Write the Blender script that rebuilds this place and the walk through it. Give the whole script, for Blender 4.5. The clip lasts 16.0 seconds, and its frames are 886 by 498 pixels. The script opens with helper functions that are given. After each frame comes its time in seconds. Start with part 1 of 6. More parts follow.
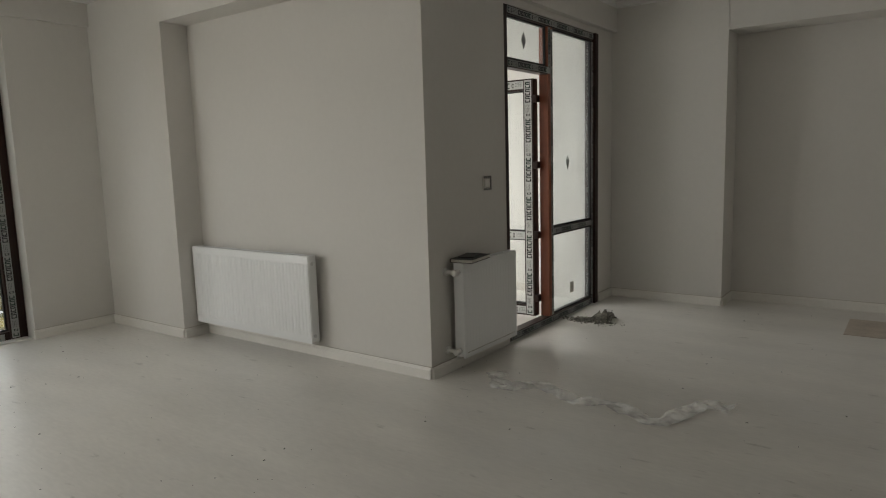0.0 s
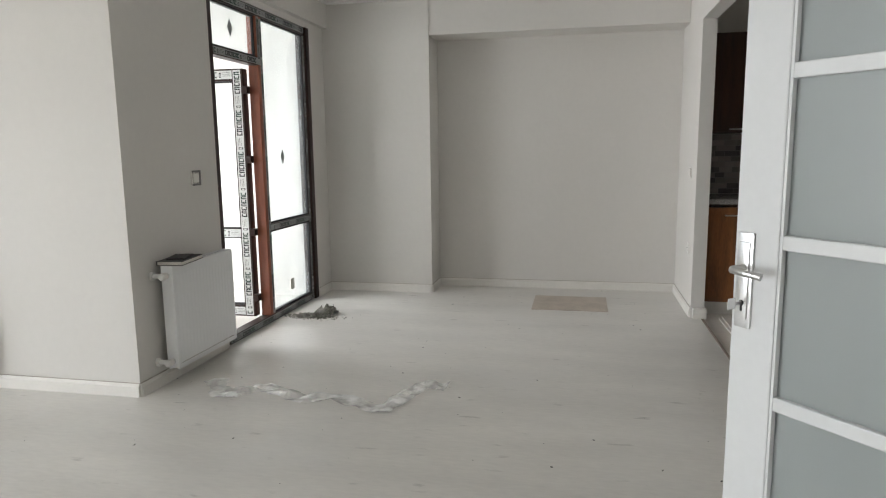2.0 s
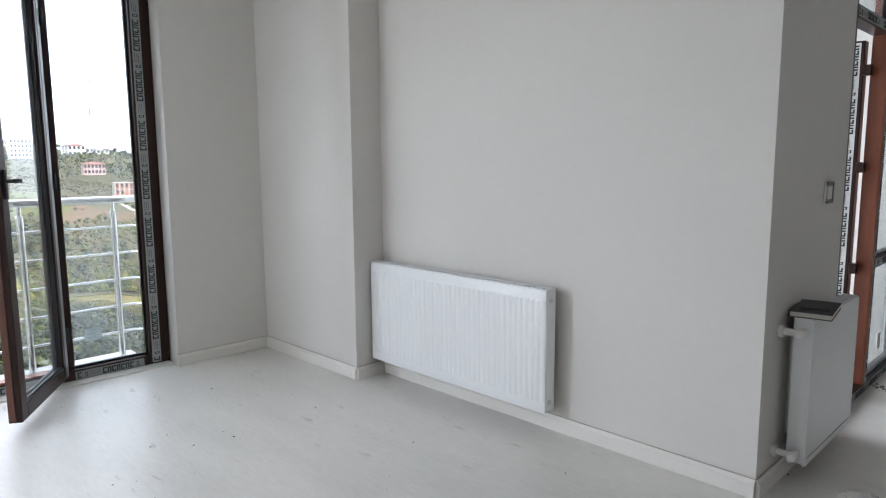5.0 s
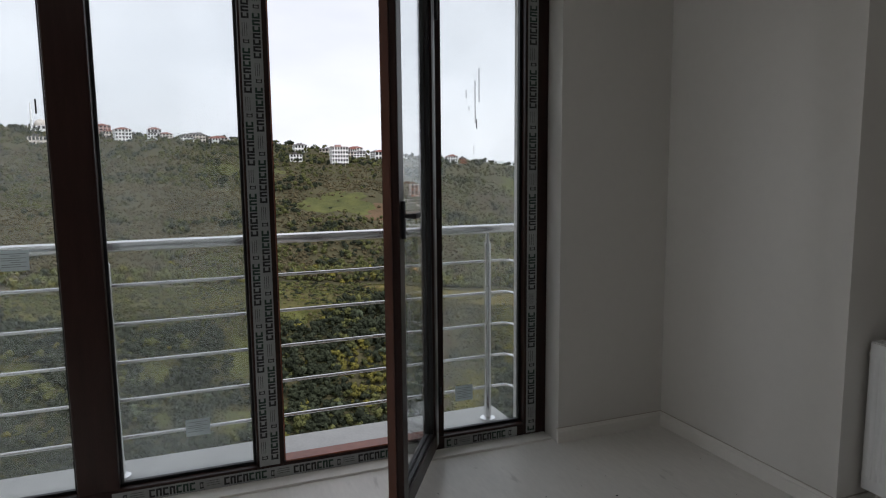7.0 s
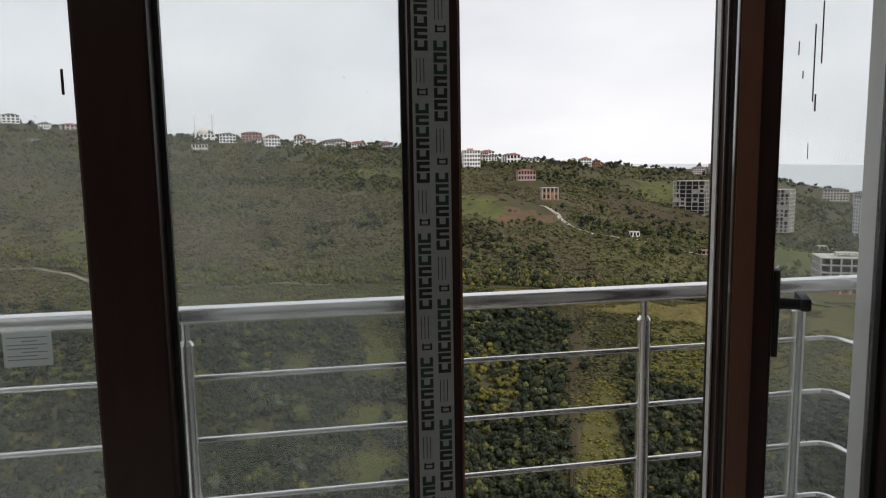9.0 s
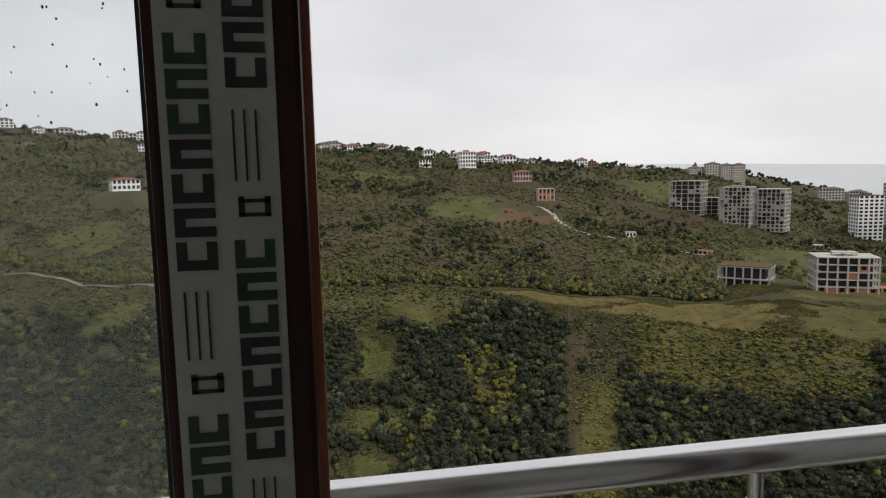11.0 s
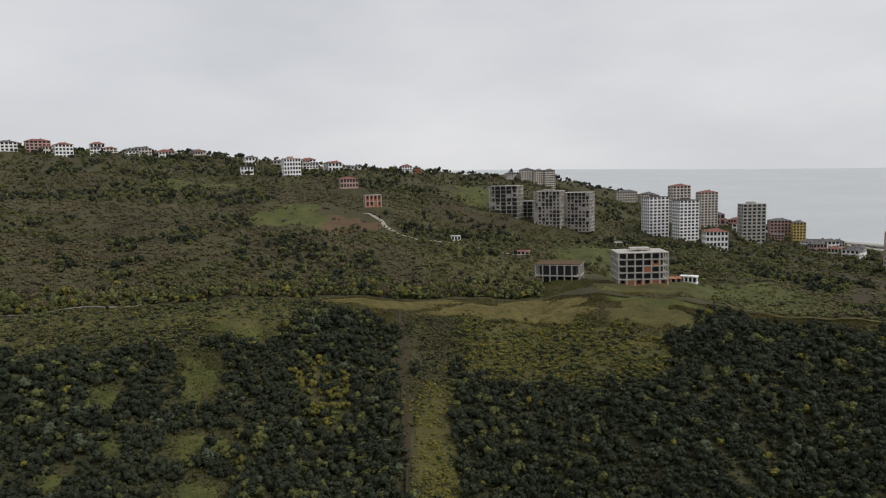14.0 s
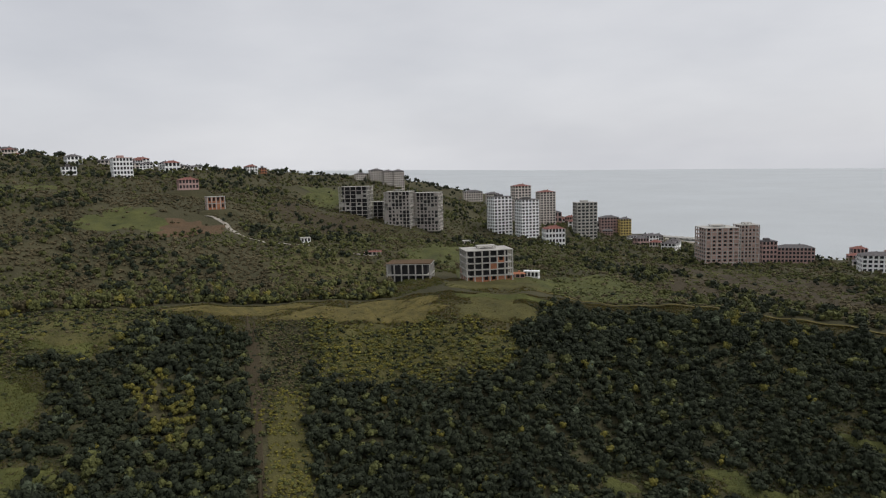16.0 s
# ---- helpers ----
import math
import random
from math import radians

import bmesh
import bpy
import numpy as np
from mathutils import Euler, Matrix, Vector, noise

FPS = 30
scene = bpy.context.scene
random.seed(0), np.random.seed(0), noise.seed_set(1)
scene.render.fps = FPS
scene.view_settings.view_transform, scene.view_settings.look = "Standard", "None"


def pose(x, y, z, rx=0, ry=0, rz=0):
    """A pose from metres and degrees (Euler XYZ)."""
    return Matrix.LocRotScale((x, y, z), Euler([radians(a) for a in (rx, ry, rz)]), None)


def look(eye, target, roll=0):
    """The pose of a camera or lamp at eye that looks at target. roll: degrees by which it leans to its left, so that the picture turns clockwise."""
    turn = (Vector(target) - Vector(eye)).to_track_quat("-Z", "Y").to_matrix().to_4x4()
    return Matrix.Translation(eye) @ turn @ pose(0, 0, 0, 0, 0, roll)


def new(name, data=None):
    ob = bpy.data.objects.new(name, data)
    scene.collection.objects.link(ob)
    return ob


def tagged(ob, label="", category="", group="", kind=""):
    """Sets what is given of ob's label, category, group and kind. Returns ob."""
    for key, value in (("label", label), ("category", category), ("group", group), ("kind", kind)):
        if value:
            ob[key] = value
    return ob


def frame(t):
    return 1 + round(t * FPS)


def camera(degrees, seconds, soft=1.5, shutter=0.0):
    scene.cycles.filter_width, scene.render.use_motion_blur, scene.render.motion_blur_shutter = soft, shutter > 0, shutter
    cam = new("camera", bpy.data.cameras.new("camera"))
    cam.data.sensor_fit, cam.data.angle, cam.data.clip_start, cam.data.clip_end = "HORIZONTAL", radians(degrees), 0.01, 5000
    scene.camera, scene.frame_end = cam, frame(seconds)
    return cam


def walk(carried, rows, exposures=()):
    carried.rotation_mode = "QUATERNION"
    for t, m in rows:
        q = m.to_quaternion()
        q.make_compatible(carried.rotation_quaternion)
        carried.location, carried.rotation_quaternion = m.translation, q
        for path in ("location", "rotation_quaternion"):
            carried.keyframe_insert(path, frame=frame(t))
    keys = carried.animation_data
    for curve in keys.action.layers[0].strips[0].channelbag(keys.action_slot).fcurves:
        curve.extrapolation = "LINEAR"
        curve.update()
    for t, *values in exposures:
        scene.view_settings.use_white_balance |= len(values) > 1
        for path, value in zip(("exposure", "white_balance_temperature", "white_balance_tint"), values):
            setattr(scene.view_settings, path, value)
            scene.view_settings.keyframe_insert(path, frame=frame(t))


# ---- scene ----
cam = camera(67.8, 16.0, soft=1.15)
# seconds, eye (x, y, z), heading, tilt, lean
PATH = [
    (0, 2.329, -3.044, 1.311, 35.905, -7.733, 1.642),
    (0.5, 2.345, -3.042, 1.293, 27.5, -7.95, 1.36),
    (1, 2.383, -3.047, 1.32, 20.031, -8.316, 1.017),
    (1.5, 2.386, -3.02, 1.305, 14.965, -8.549, 1.061),
    (2, 2.313, -3.003, 1.303, 11.78, -8.597, 0.743),
    (2.5, 2.212, -2.918, 1.29, 11.11, -8.801, 0.623),
    (3, 2.035, -2.75, 1.284, 11.755, -8.685, 0.452),
    (3.5, 1.817, -2.692, 1.29, 18.727, -8.447, 0.487),
    (4, 1.559, -2.579, 1.326, 27.528, -8.632, 0.589),
    (4.5, 1.241, -2.541, 1.303, 35.857, -8.078, 0.436),
    (5, 0.862, -2.533, 1.295, 45.296, -7.598, 0.376),
    (5.2, 0.746, -2.527, 1.292, 49.6, -7.313, 0.479),
    (6.25, 0.04, -2.53, 1.36, 61.5, -7.2, 0.5),
    (7.3, -0.696, -2.545, 1.402, 71.364, -6.978, 0.516),
    (7.5, -0.837, -2.541, 1.407, 72.614, -6.864, 0.46),
    (8, -1.186, -2.526, 1.414, 75.463, -6.828, 0.573),
    (8.5, -1.521, -2.525, 1.427, 78.548, -6.768, 0.663),
    (9, -1.854, -2.504, 1.431, 80.106, -6.708, 0.867),
    (9.5, -2.163, -2.425, 1.411, 80.662, -6.631, 1.161),
    (10, -2.476, -2.345, 1.442, 80.902, -6.632, 1.201),
    (10.2, -2.533, -2.315, 1.462, 80.905, -6.593, 1.146),
    (11.25, -2.98, -2.13, 1.48, 79.2, -6.6, 1.3),
    (12.3, -3.42, -1.93, 1.5, 76.06, -6.63, 1.3),
    (12.5, -3.44, -1.92, 1.5, 74.84, -6.61, 1.3),
    (13, -3.47, -1.91, 1.5, 71.07, -6.52, 1.5),
    (13.5, -3.48, -1.9, 1.5, 68.63, -6.55, 1.45),
    (14, -3.49, -1.89, 1.5, 64.86, -6.39, 1.65),
    (14.5, -3.5, -1.88, 1.5, 60.5, -6.32, 1.7),
    (15, -3.51, -1.87, 1.5, 56.88, -6.4, 1.72),
    (15.5, -3.52, -1.86, 1.5, 54.06, -6.5, 1.7),
    (16, -3.52, -1.85, 1.5, 51.91, -6.71, 1.6),
]
walk(cam, [(t, pose(x, y, z, 90 + tilt, lean, head)) for t, x, y, z, head, tilt, lean in PATH],
     exposures=[(0.0, 1.85, 6900, 9), (0.5, 2.35, 6800, 9), (1.0, 2.72, 6600, 10), (1.5, 2.98, 6450, 10), (2.5, 3.1, 6350, 11), (3.5, 3.08, 6150, 11), (4.2, 2.84, 6050, 11), (5.2, 2.58, 5900, 12), (6.3, 1.75, 6150, 12),
                (7.3, 0.6, 6350, 13), (9.0, 0.6, 6600, 12), (10.2, 0.5, 6700, 12), (12.3, 0.28, 6650, 10), (16.0, 0.12, 6450, 11)])

# ---- light: an overcast sky and a broad weak sun ----
world = bpy.data.worlds.new("overcast")
scene.world = world
world.use_nodes = True
wn, wl = world.node_tree.nodes, world.node_tree.links
wn.clear()
w_out = wn.new("ShaderNodeOutputWorld")
w_bg = wn.new("ShaderNodeBackground")
w_sky = wn.new("ShaderNodeTexSky")
w_sky.sky_type, w_sky.sun_disc = "NISHITA", False
w_sky.sun_elevation, w_sky.sun_rotation = radians(48), radians(45)
w_sky.air_density, w_sky.dust_density = 1.0, 4.0
w_tc = wn.new("ShaderNodeTexCoord")
w_map = wn.new("ShaderNodeMapping")
w_map.inputs["Scale"].default_value = (1.0, 1.0, 3.2)
w_noise = wn.new("ShaderNodeTexNoise")
w_noise.inputs["Scale"].default_value, w_noise.inputs["Detail"].default_value, w_noise.inputs["Roughness"].default_value = 1.6, 6.0, 0.5
w_ramp = wn.new("ShaderNodeValToRGB")
w_ramp.color_ramp.elements[0].position, w_ramp.color_ramp.elements[0].color = 0.3, (5.7, 5.85, 6.2, 1)
w_ramp.color_ramp.elements[1].position, w_ramp.color_ramp.elements[1].color = 0.72, (7.9, 7.95, 8.1, 1)
w_mix = wn.new("ShaderNodeMixRGB")
w_mix.inputs[0].default_value = 0.88
wl.new(w_tc.outputs["Generated"], w_map.inputs["Vector"])
wl.new(w_map.outputs["Vector"], w_noise.inputs["Vector"])
wl.new(w_noise.outputs["Fac"], w_ramp.inputs["Fac"])
wl.new(w_sky.outputs["Color"], w_mix.inputs[1])
wl.new(w_ramp.outputs["Color"], w_mix.inputs[2])
w_sep, w_low, w_lift = wn.new("ShaderNodeSeparateXYZ"), wn.new("ShaderNodeMapRange"), wn.new("ShaderNodeVectorMath")
wl.new(w_tc.outputs["Generated"], w_sep.inputs[0])
w_low.inputs["From Min"].default_value, w_low.inputs["From Max"].default_value = 0.02, 0.34
w_low.inputs["To Min"].default_value, w_low.inputs["To Max"].default_value = 1.10, 0.96
wl.new(w_sep.outputs["Z"], w_low.inputs["Value"])
w_lift.operation = "SCALE"
wl.new(w_mix.outputs["Color"], w_lift.inputs[0])
wl.new(w_low.outputs["Result"], w_lift.inputs["Scale"])
wl.new(w_lift.outputs[0], w_bg.inputs["Color"])
w_bg.inputs["Strength"].default_value = 0.09
wl.new(w_bg.outputs["Background"], w_out.inputs["Surface"])

sun_data = bpy.data.lights.new("sun", "SUN")
sun_data.energy, sun_data.angle, sun_data.color = 1.4, radians(30), (1.0, 0.97, 0.92)
sun = new("sun", sun_data)
sun.matrix_basis = look((95, 95, 150), (0, 0, 0))


def fill_lamp(name, at, width, height, watts):
    """Added fill lamp: boosts sky light at an opening out of the walk's view."""
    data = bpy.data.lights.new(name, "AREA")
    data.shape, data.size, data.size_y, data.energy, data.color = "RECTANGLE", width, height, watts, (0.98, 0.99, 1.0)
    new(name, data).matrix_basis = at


# two lamps added to brighten the rooms, tuned well above the sky
fill_lamp("window_fill", look((-3.42, -4.05, 1.25), (0.0, -4.05, 1.25)), 1.0, 2.1, 12)
fill_lamp("loggia_fill", look((-1.95, 1.4, 1.35), (0.0, 1.4, 1.35)), 2.0, 2.1, 12)


# ---- materials ----
def material(name, base, rough=0.6, metal=0.0, var=0.06, scale=6.0, fine=60.0, bump=0.0, bump_scale=80.0, tint=None, stretch=(1, 1, 1),
             island=0.0, specular=0.5, per_object=0.0):
    """A painted or natural surface: base colour varied at two scales, with relief."""
    m = bpy.data.materials.new(name)
    m.use_nodes = True
    n, l = m.node_tree.nodes, m.node_tree.links
    b = n["Principled BSDF"]
    b.inputs["Roughness"].default_value, b.inputs["Metallic"].default_value = rough, metal
    b.inputs["Specular IOR Level"].default_value = specular
    tc, mp = n.new("ShaderNodeTexCoord"), n.new("ShaderNodeMapping")
    mp.inputs["Scale"].default_value = stretch
    geo = n.new("ShaderNodeNewGeometry")
    l.new(geo.outputs["Position"], mp.inputs["Vector"])
    big, small = n.new("ShaderNodeTexNoise"), n.new("ShaderNodeTexNoise")
    big.inputs["Scale"].default_value, big.inputs["Detail"].default_value = scale, 5.0
    small.inputs["Scale"].default_value, small.inputs["Detail"].default_value = fine, 3.0
    for q in (big, small):
        l.new(mp.outputs["Vector"], q.inputs["Vector"])
    add = n.new("ShaderNodeMath")
    add.operation = "MULTIPLY_ADD"
    l.new(small.outputs["Fac"], add.inputs[0])
    add.inputs[1].default_value = 0.45
    l.new(big.outputs["Fac"], add.inputs[2])
    last = add.outputs[0]
    for socket, amount in ((geo.outputs["Random Per Island"], island), (None, per_object)):
        if amount:
            if socket is None:
                socket = n.new("ShaderNodeObjectInfo").outputs["Random"]
            more = n.new("ShaderNodeMath")
            more.operation = "MULTIPLY_ADD"
            l.new(socket, more.inputs[0])
            more.inputs[1].default_value = amount
            l.new(last, more.inputs[2])
            last = more.outputs[0]
    span = n.new("ShaderNodeMapRange")
    span.inputs["From Min"].default_value, span.inputs["From Max"].default_value = 0.45, 1.0 + island + per_object
    l.new(last, span.inputs["Value"])
    mix = n.new("ShaderNodeMixRGB")
    low = tint or tuple(c * (1 - 2.2 * var) for c in base)
    high = base if tint else tuple(min(1, c * (1 + var)) for c in base)
    mix.inputs[1].default_value, mix.inputs[2].default_value = (*low, 1), (*high, 1)
    l.new(span.outputs["Result"], mix.inputs[0])
    l.new(mix.outputs[0], b.inputs["Base Color"])
    if bump:
        bn, bt = n.new("ShaderNodeBump"), n.new("ShaderNodeTexNoise")
        bt.inputs["Scale"].default_value, bt.inputs["Detail"].default_value = bump_scale, 4.0
        l.new(mp.outputs["Vector"], bt.inputs["Vector"])
        bn.inputs["Strength"].default_value, bn.inputs["Distance"].default_value = bump, 1.0 / bump_scale
        l.new(bt.outputs["Fac"], bn.inputs["Height"])
        l.new(bn.outputs["Normal"], b.inputs["Normal"])
    return m


def glass_material(name, rough=0.0, tint=(0.96, 0.98, 0.98), frosted=False, dirt=0.0):
    """Thin glass: clear, glossier at flat angles, with a film of dirt and damp; or frosted."""
    m = bpy.data.materials.new(name)
    m.use_nodes = True
    n, l = m.node_tree.nodes, m.node_tree.links
    out = n["Material Output"]
    n.remove(n["Principled BSDF"])
    lay, power, span = n.new("ShaderNodeLayerWeight"), n.new("ShaderNodeMath"), n.new("ShaderNodeMath")
    mix, clear, gloss = n.new("ShaderNodeMixShader"), n.new("ShaderNodeBsdfTransparent"), n.new("ShaderNodeBsdfGlossy")
    lay.inputs["Blend"].default_value = 0.5
    power.operation, power.inputs[1].default_value = "POWER", 5.0
    span.operation, span.inputs[1].default_value, span.inputs[2].default_value = "MULTIPLY_ADD", 0.8, 0.035
    l.new(lay.outputs["Facing"], power.inputs[0])
    l.new(power.outputs[0], span.inputs[0])
    clear.inputs["Color"].default_value = (*tint, 1)
    gloss.inputs["Roughness"].default_value = 0.02 + rough
    first = clear
    tr, df, veil = n.new("ShaderNodeBsdfTranslucent"), n.new("ShaderNodeBsdfDiffuse"), n.new("ShaderNodeMixShader")
    tr.inputs["Color"].default_value, df.inputs["Color"].default_value = (0.75, 0.8, 0.8, 1), (0.62, 0.66, 0.66, 1)
    veil.inputs[0].default_value = 0.45
    l.new(tr.outputs[0], veil.inputs[1])
    l.new(df.outputs[0], veil.inputs[2])
    if frosted:
        first = veil
    elif dirt:
        geo, cloud, amount = n.new("ShaderNodeNewGeometry"), n.new("ShaderNodeTexNoise"), n.new("ShaderNodeMath")
        cloud.inputs["Scale"].default_value, cloud.inputs["Detail"].default_value = 2.2, 4.0
        l.new(geo.outputs["Position"], cloud.inputs["Vector"])
        amount.operation, amount.inputs[1].default_value, amount.inputs[2].default_value = "MULTIPLY_ADD", 2.0 * dirt, -0.35 * dirt
        amount.use_clamp = True
        l.new(cloud.outputs["Fac"], amount.inputs[0])
        first = n.new("ShaderNodeMixShader")
        l.new(amount.outputs[0], first.inputs[0])
        l.new(clear.outputs[0], first.inputs[1])
        l.new(tr.outputs[0], first.inputs[2])
    l.new(span.outputs[0], mix.inputs[0])
    l.new(first.outputs[0], mix.inputs[1])
    l.new(gloss.outputs[0], mix.inputs[2])
    l.new(mix.outputs[0], out.inputs["Surface"])
    return m


def plastic_sheet_material(name):
    """Thin crumpled clear plastic: mostly see-through, milky, shiny in its folds."""
    m = bpy.data.materials.new(name)
    m.use_nodes = True
    n, l = m.node_tree.nodes, m.node_tree.links
    b, out = n["Principled BSDF"], n["Material Output"]
    b.inputs["Base Color"].default_value, b.inputs["Roughness"].default_value = (0.9, 0.9, 0.88, 1), 0.32
    clear, mix = n.new("ShaderNodeBsdfTransparent"), n.new("ShaderNodeMixShader")
    tex, ramp, geo = n.new("ShaderNodeTexNoise"), n.new("ShaderNodeMapRange"), n.new("ShaderNodeNewGeometry")
    tex.inputs["Scale"].default_value, tex.inputs["Detail"].default_value = 9.0, 3.0
    l.new(geo.outputs["Position"], tex.inputs["Vector"])
    ramp.inputs["From Min"].default_value, ramp.inputs["From Max"].default_value = 0.42, 0.68
    ramp.inputs["To Min"].default_value, ramp.inputs["To Max"].default_value = 0.3, 0.85
    l.new(tex.outputs["Fac"], ramp.inputs["Value"])
    l.new(ramp.outputs["Result"], mix.inputs[0])
    l.new(clear.outputs[0], mix.inputs[1])
    l.new(b.outputs[0], mix.inputs[2])
    l.new(mix.outputs[0], out.inputs["Surface"])
    return m


def scuffed(m, amount=0.5):
    """Adds dark scuffs and pale dust of their own shape to a floor's colour."""
    n, l = m.node_tree.nodes, m.node_tree.links
    b = n["Principled BSDF"]
    old = b.inputs["Base Color"].links[0].from_socket
    geo = n.new("ShaderNodeNewGeometry")
    for scale, stretch, lo, hi, colour, k in ((5.0, (1.0, 3.2, 1), 0.655, 0.73, (0.17, 0.15, 0.13, 1), amount), (19.0, (1, 1, 1), 0.70, 0.76, (0.14, 0.12, 0.10, 1), 0.6 * amount),
                                              (1.3, (1, 1, 1), 0.50, 0.75, (0.72, 0.71, 0.69, 1), 0.45)):
        mp, tx, rg, mx, mul = n.new("ShaderNodeMapping"), n.new("ShaderNodeTexNoise"), n.new("ShaderNodeMapRange"), n.new("ShaderNodeMixRGB"), n.new("ShaderNodeMath")
        mp.inputs["Scale"].default_value = stretch
        mp.inputs["Rotation"].default_value = (0, 0, 0.3)
        tx.inputs["Scale"].default_value, tx.inputs["Detail"].default_value = scale, 6.0
        l.new(geo.outputs["Position"], mp.inputs["Vector"])
        l.new(mp.outputs["Vector"], tx.inputs["Vector"])
        rg.inputs["From Min"].default_value, rg.inputs["From Max"].default_value = lo, hi
        l.new(tx.outputs["Fac"], rg.inputs["Value"])
        mul.operation, mul.inputs[1].default_value = "MULTIPLY", k
        l.new(rg.outputs["Result"], mul.inputs[0])
        l.new(mul.outputs[0], mx.inputs[0])
        l.new(old, mx.inputs[1])
        mx.inputs[2].default_value = colour
        old = mx.outputs[0]
    l.new(old, b.inputs["Base Color"])
    return m


M_WALL = material("wall_paint", (0.70, 0.677, 0.64), 0.75, var=0.02, scale=0.8, fine=25, bump=0.10, bump_scale=160)
M_CEIL = material("ceiling_paint", (0.83, 0.82, 0.80), 0.8, var=0.02, scale=0.8, fine=30)
M_FLOOR = material("dusty_laminate", (0.74, 0.716, 0.672), 0.36, var=0.075, scale=1.6, fine=34, bump=0.03, bump_scale=60, stretch=(0.45, 1.7, 1))
scuffed(M_FLOOR, 0.34)
M_SKIRT = material("white_skirting", (0.80, 0.775, 0.73), 0.4, var=0.03, scale=3, fine=50)
M_SEAM = material("skirting_seam", (0.52, 0.47, 0.41), 0.8, var=0.15, scale=2)
M_GAP = material("dark_joint", (0.30, 0.255, 0.21), 0.8, var=0.1)
M_RAD = material("radiator_enamel", (0.84, 0.85, 0.85), 0.28, var=0.015, scale=2, fine=40)
M_VALVE = material("valve_plastic", (0.80, 0.79, 0.76), 0.35, var=0.03)
M_STEEL = material("brushed_steel", (0.70, 0.70, 0.70), 0.28, metal=1.0, var=0.05, scale=20, fine=200, stretch=(1, 0.1, 1))
M_RAIL = material("polished_rail", (0.86, 0.86, 0.86), 0.24, metal=1.0, var=0.04, scale=9, fine=120)
M_BROWN = material("brown_pvc", (0.030, 0.013, 0.010), 0.30, var=0.18, scale=8, fine=120, stretch=(3, 3, 0.4), specular=0.25)
M_REDBROWN = material("red_brown_pvc", (0.30, 0.085, 0.040), 0.38, var=0.14, scale=8, fine=120, stretch=(3, 3, 0.4))
M_EDGE = material("dull_red_brown_edge", (0.105, 0.036, 0.020), 0.4, var=0.15, scale=8, fine=120, stretch=(3, 3, 0.4))
M_SEAL = material("black_gasket", (0.012, 0.012, 0.013), 0.5, var=0.1)
M_FILM = material("protective_film", (0.34, 0.355, 0.35), 0.30, var=0.10, scale=7, fine=60, bump=0.05, bump_scale=30)
M_FILMW = material("white_protective_film", (0.66, 0.68, 0.67), 0.30, var=0.08, scale=7, fine=60, bump=0.05, bump_scale=30)
M_INK = material("black_print", (0.015, 0.016, 0.018), 0.5, var=0.1)
M_GREEN = material("green_print", (0.012, 0.040, 0.028), 0.5, var=0.1)
M_DOOR = material("white_door_lacquer", (0.80, 0.815, 0.82), 0.35, var=0.02, scale=3, fine=60)
M_GLASS = glass_material("window_glass", dirt=0.10)
M_CLEAR = glass_material("clean_glass", dirt=0.02)
M_SHEET = plastic_sheet_material("clear_plastic_sheet")
M_FROST = glass_material("frosted_glass", 0.25, frosted=True)
M_LABEL = glass_material("label_paper", 0.4, frosted=True)
M_BRACKET = material("grey_bracket", (0.20, 0.195, 0.185), 0.5, var=0.1)
M_BOOK = material("dark_notebook", (0.035, 0.032, 0.032), 0.5, var=0.2, scale=30)
M_PAPER = material("paper", (0.68, 0.66, 0.60), 0.8, var=0.06, scale=30)
M_SWITCH = material("switch_plastic", (0.79, 0.77, 0.72), 0.3, var=0.02)
M_SLAB = material("balcony_stone", (0.50, 0.50, 0.48), 0.5, var=0.1, scale=4, fine=70, bump=0.1, bump_scale=60)
M_TILE = material("loggia_tile", (0.66, 0.62, 0.57), 0.3, var=0.08, scale=3, fine=40)
M_CAB = material("walnut_cabinet", (0.27, 0.105, 0.035), 0.28, var=0.3, scale=2.5, fine=30, stretch=(6, 6, 0.7))
M_CABD = material("dark_walnut_cabinet", (0.050, 0.018, 0.010), 0.3, var=0.3, scale=2.5, fine=30, stretch=(6, 6, 0.7))
M_GRANITE = material("speckled_granite", (0.55, 0.53, 0.50), 0.2, var=0.4, scale=120, fine=300, tint=(0.05, 0.05, 0.05))
M_MOSAIC = material("mosaic_tile", (0.36, 0.32, 0.29), 0.25, var=0.1, scale=2, fine=60, tint=(0.055, 0.05, 0.06), per_object=1.6)
M_GROUT = material("grout", (0.25, 0.24, 0.23), 0.8, var=0.1)
M_MATT = material("worn_board", (0.54, 0.47, 0.40), 0.6, var=0.1, scale=6, fine=60)
M_DEBRIS = material("plaster_debris", (0.30, 0.29, 0.25), 0.9, var=0.4, scale=40, fine=160)
M_WHITEFACE = material("white_facade_render", (0.74, 0.73, 0.71), 0.85, var=0.05, scale=1.0, fine=20, bump=0.1, bump_scale=60)
# near-black: floor crumbs, and boxes that paint in unlit rooms
M_DARK = material("dark_crumbs_unlit_rooms", (0.03, 0.03, 0.032), 0.8, var=0.2)


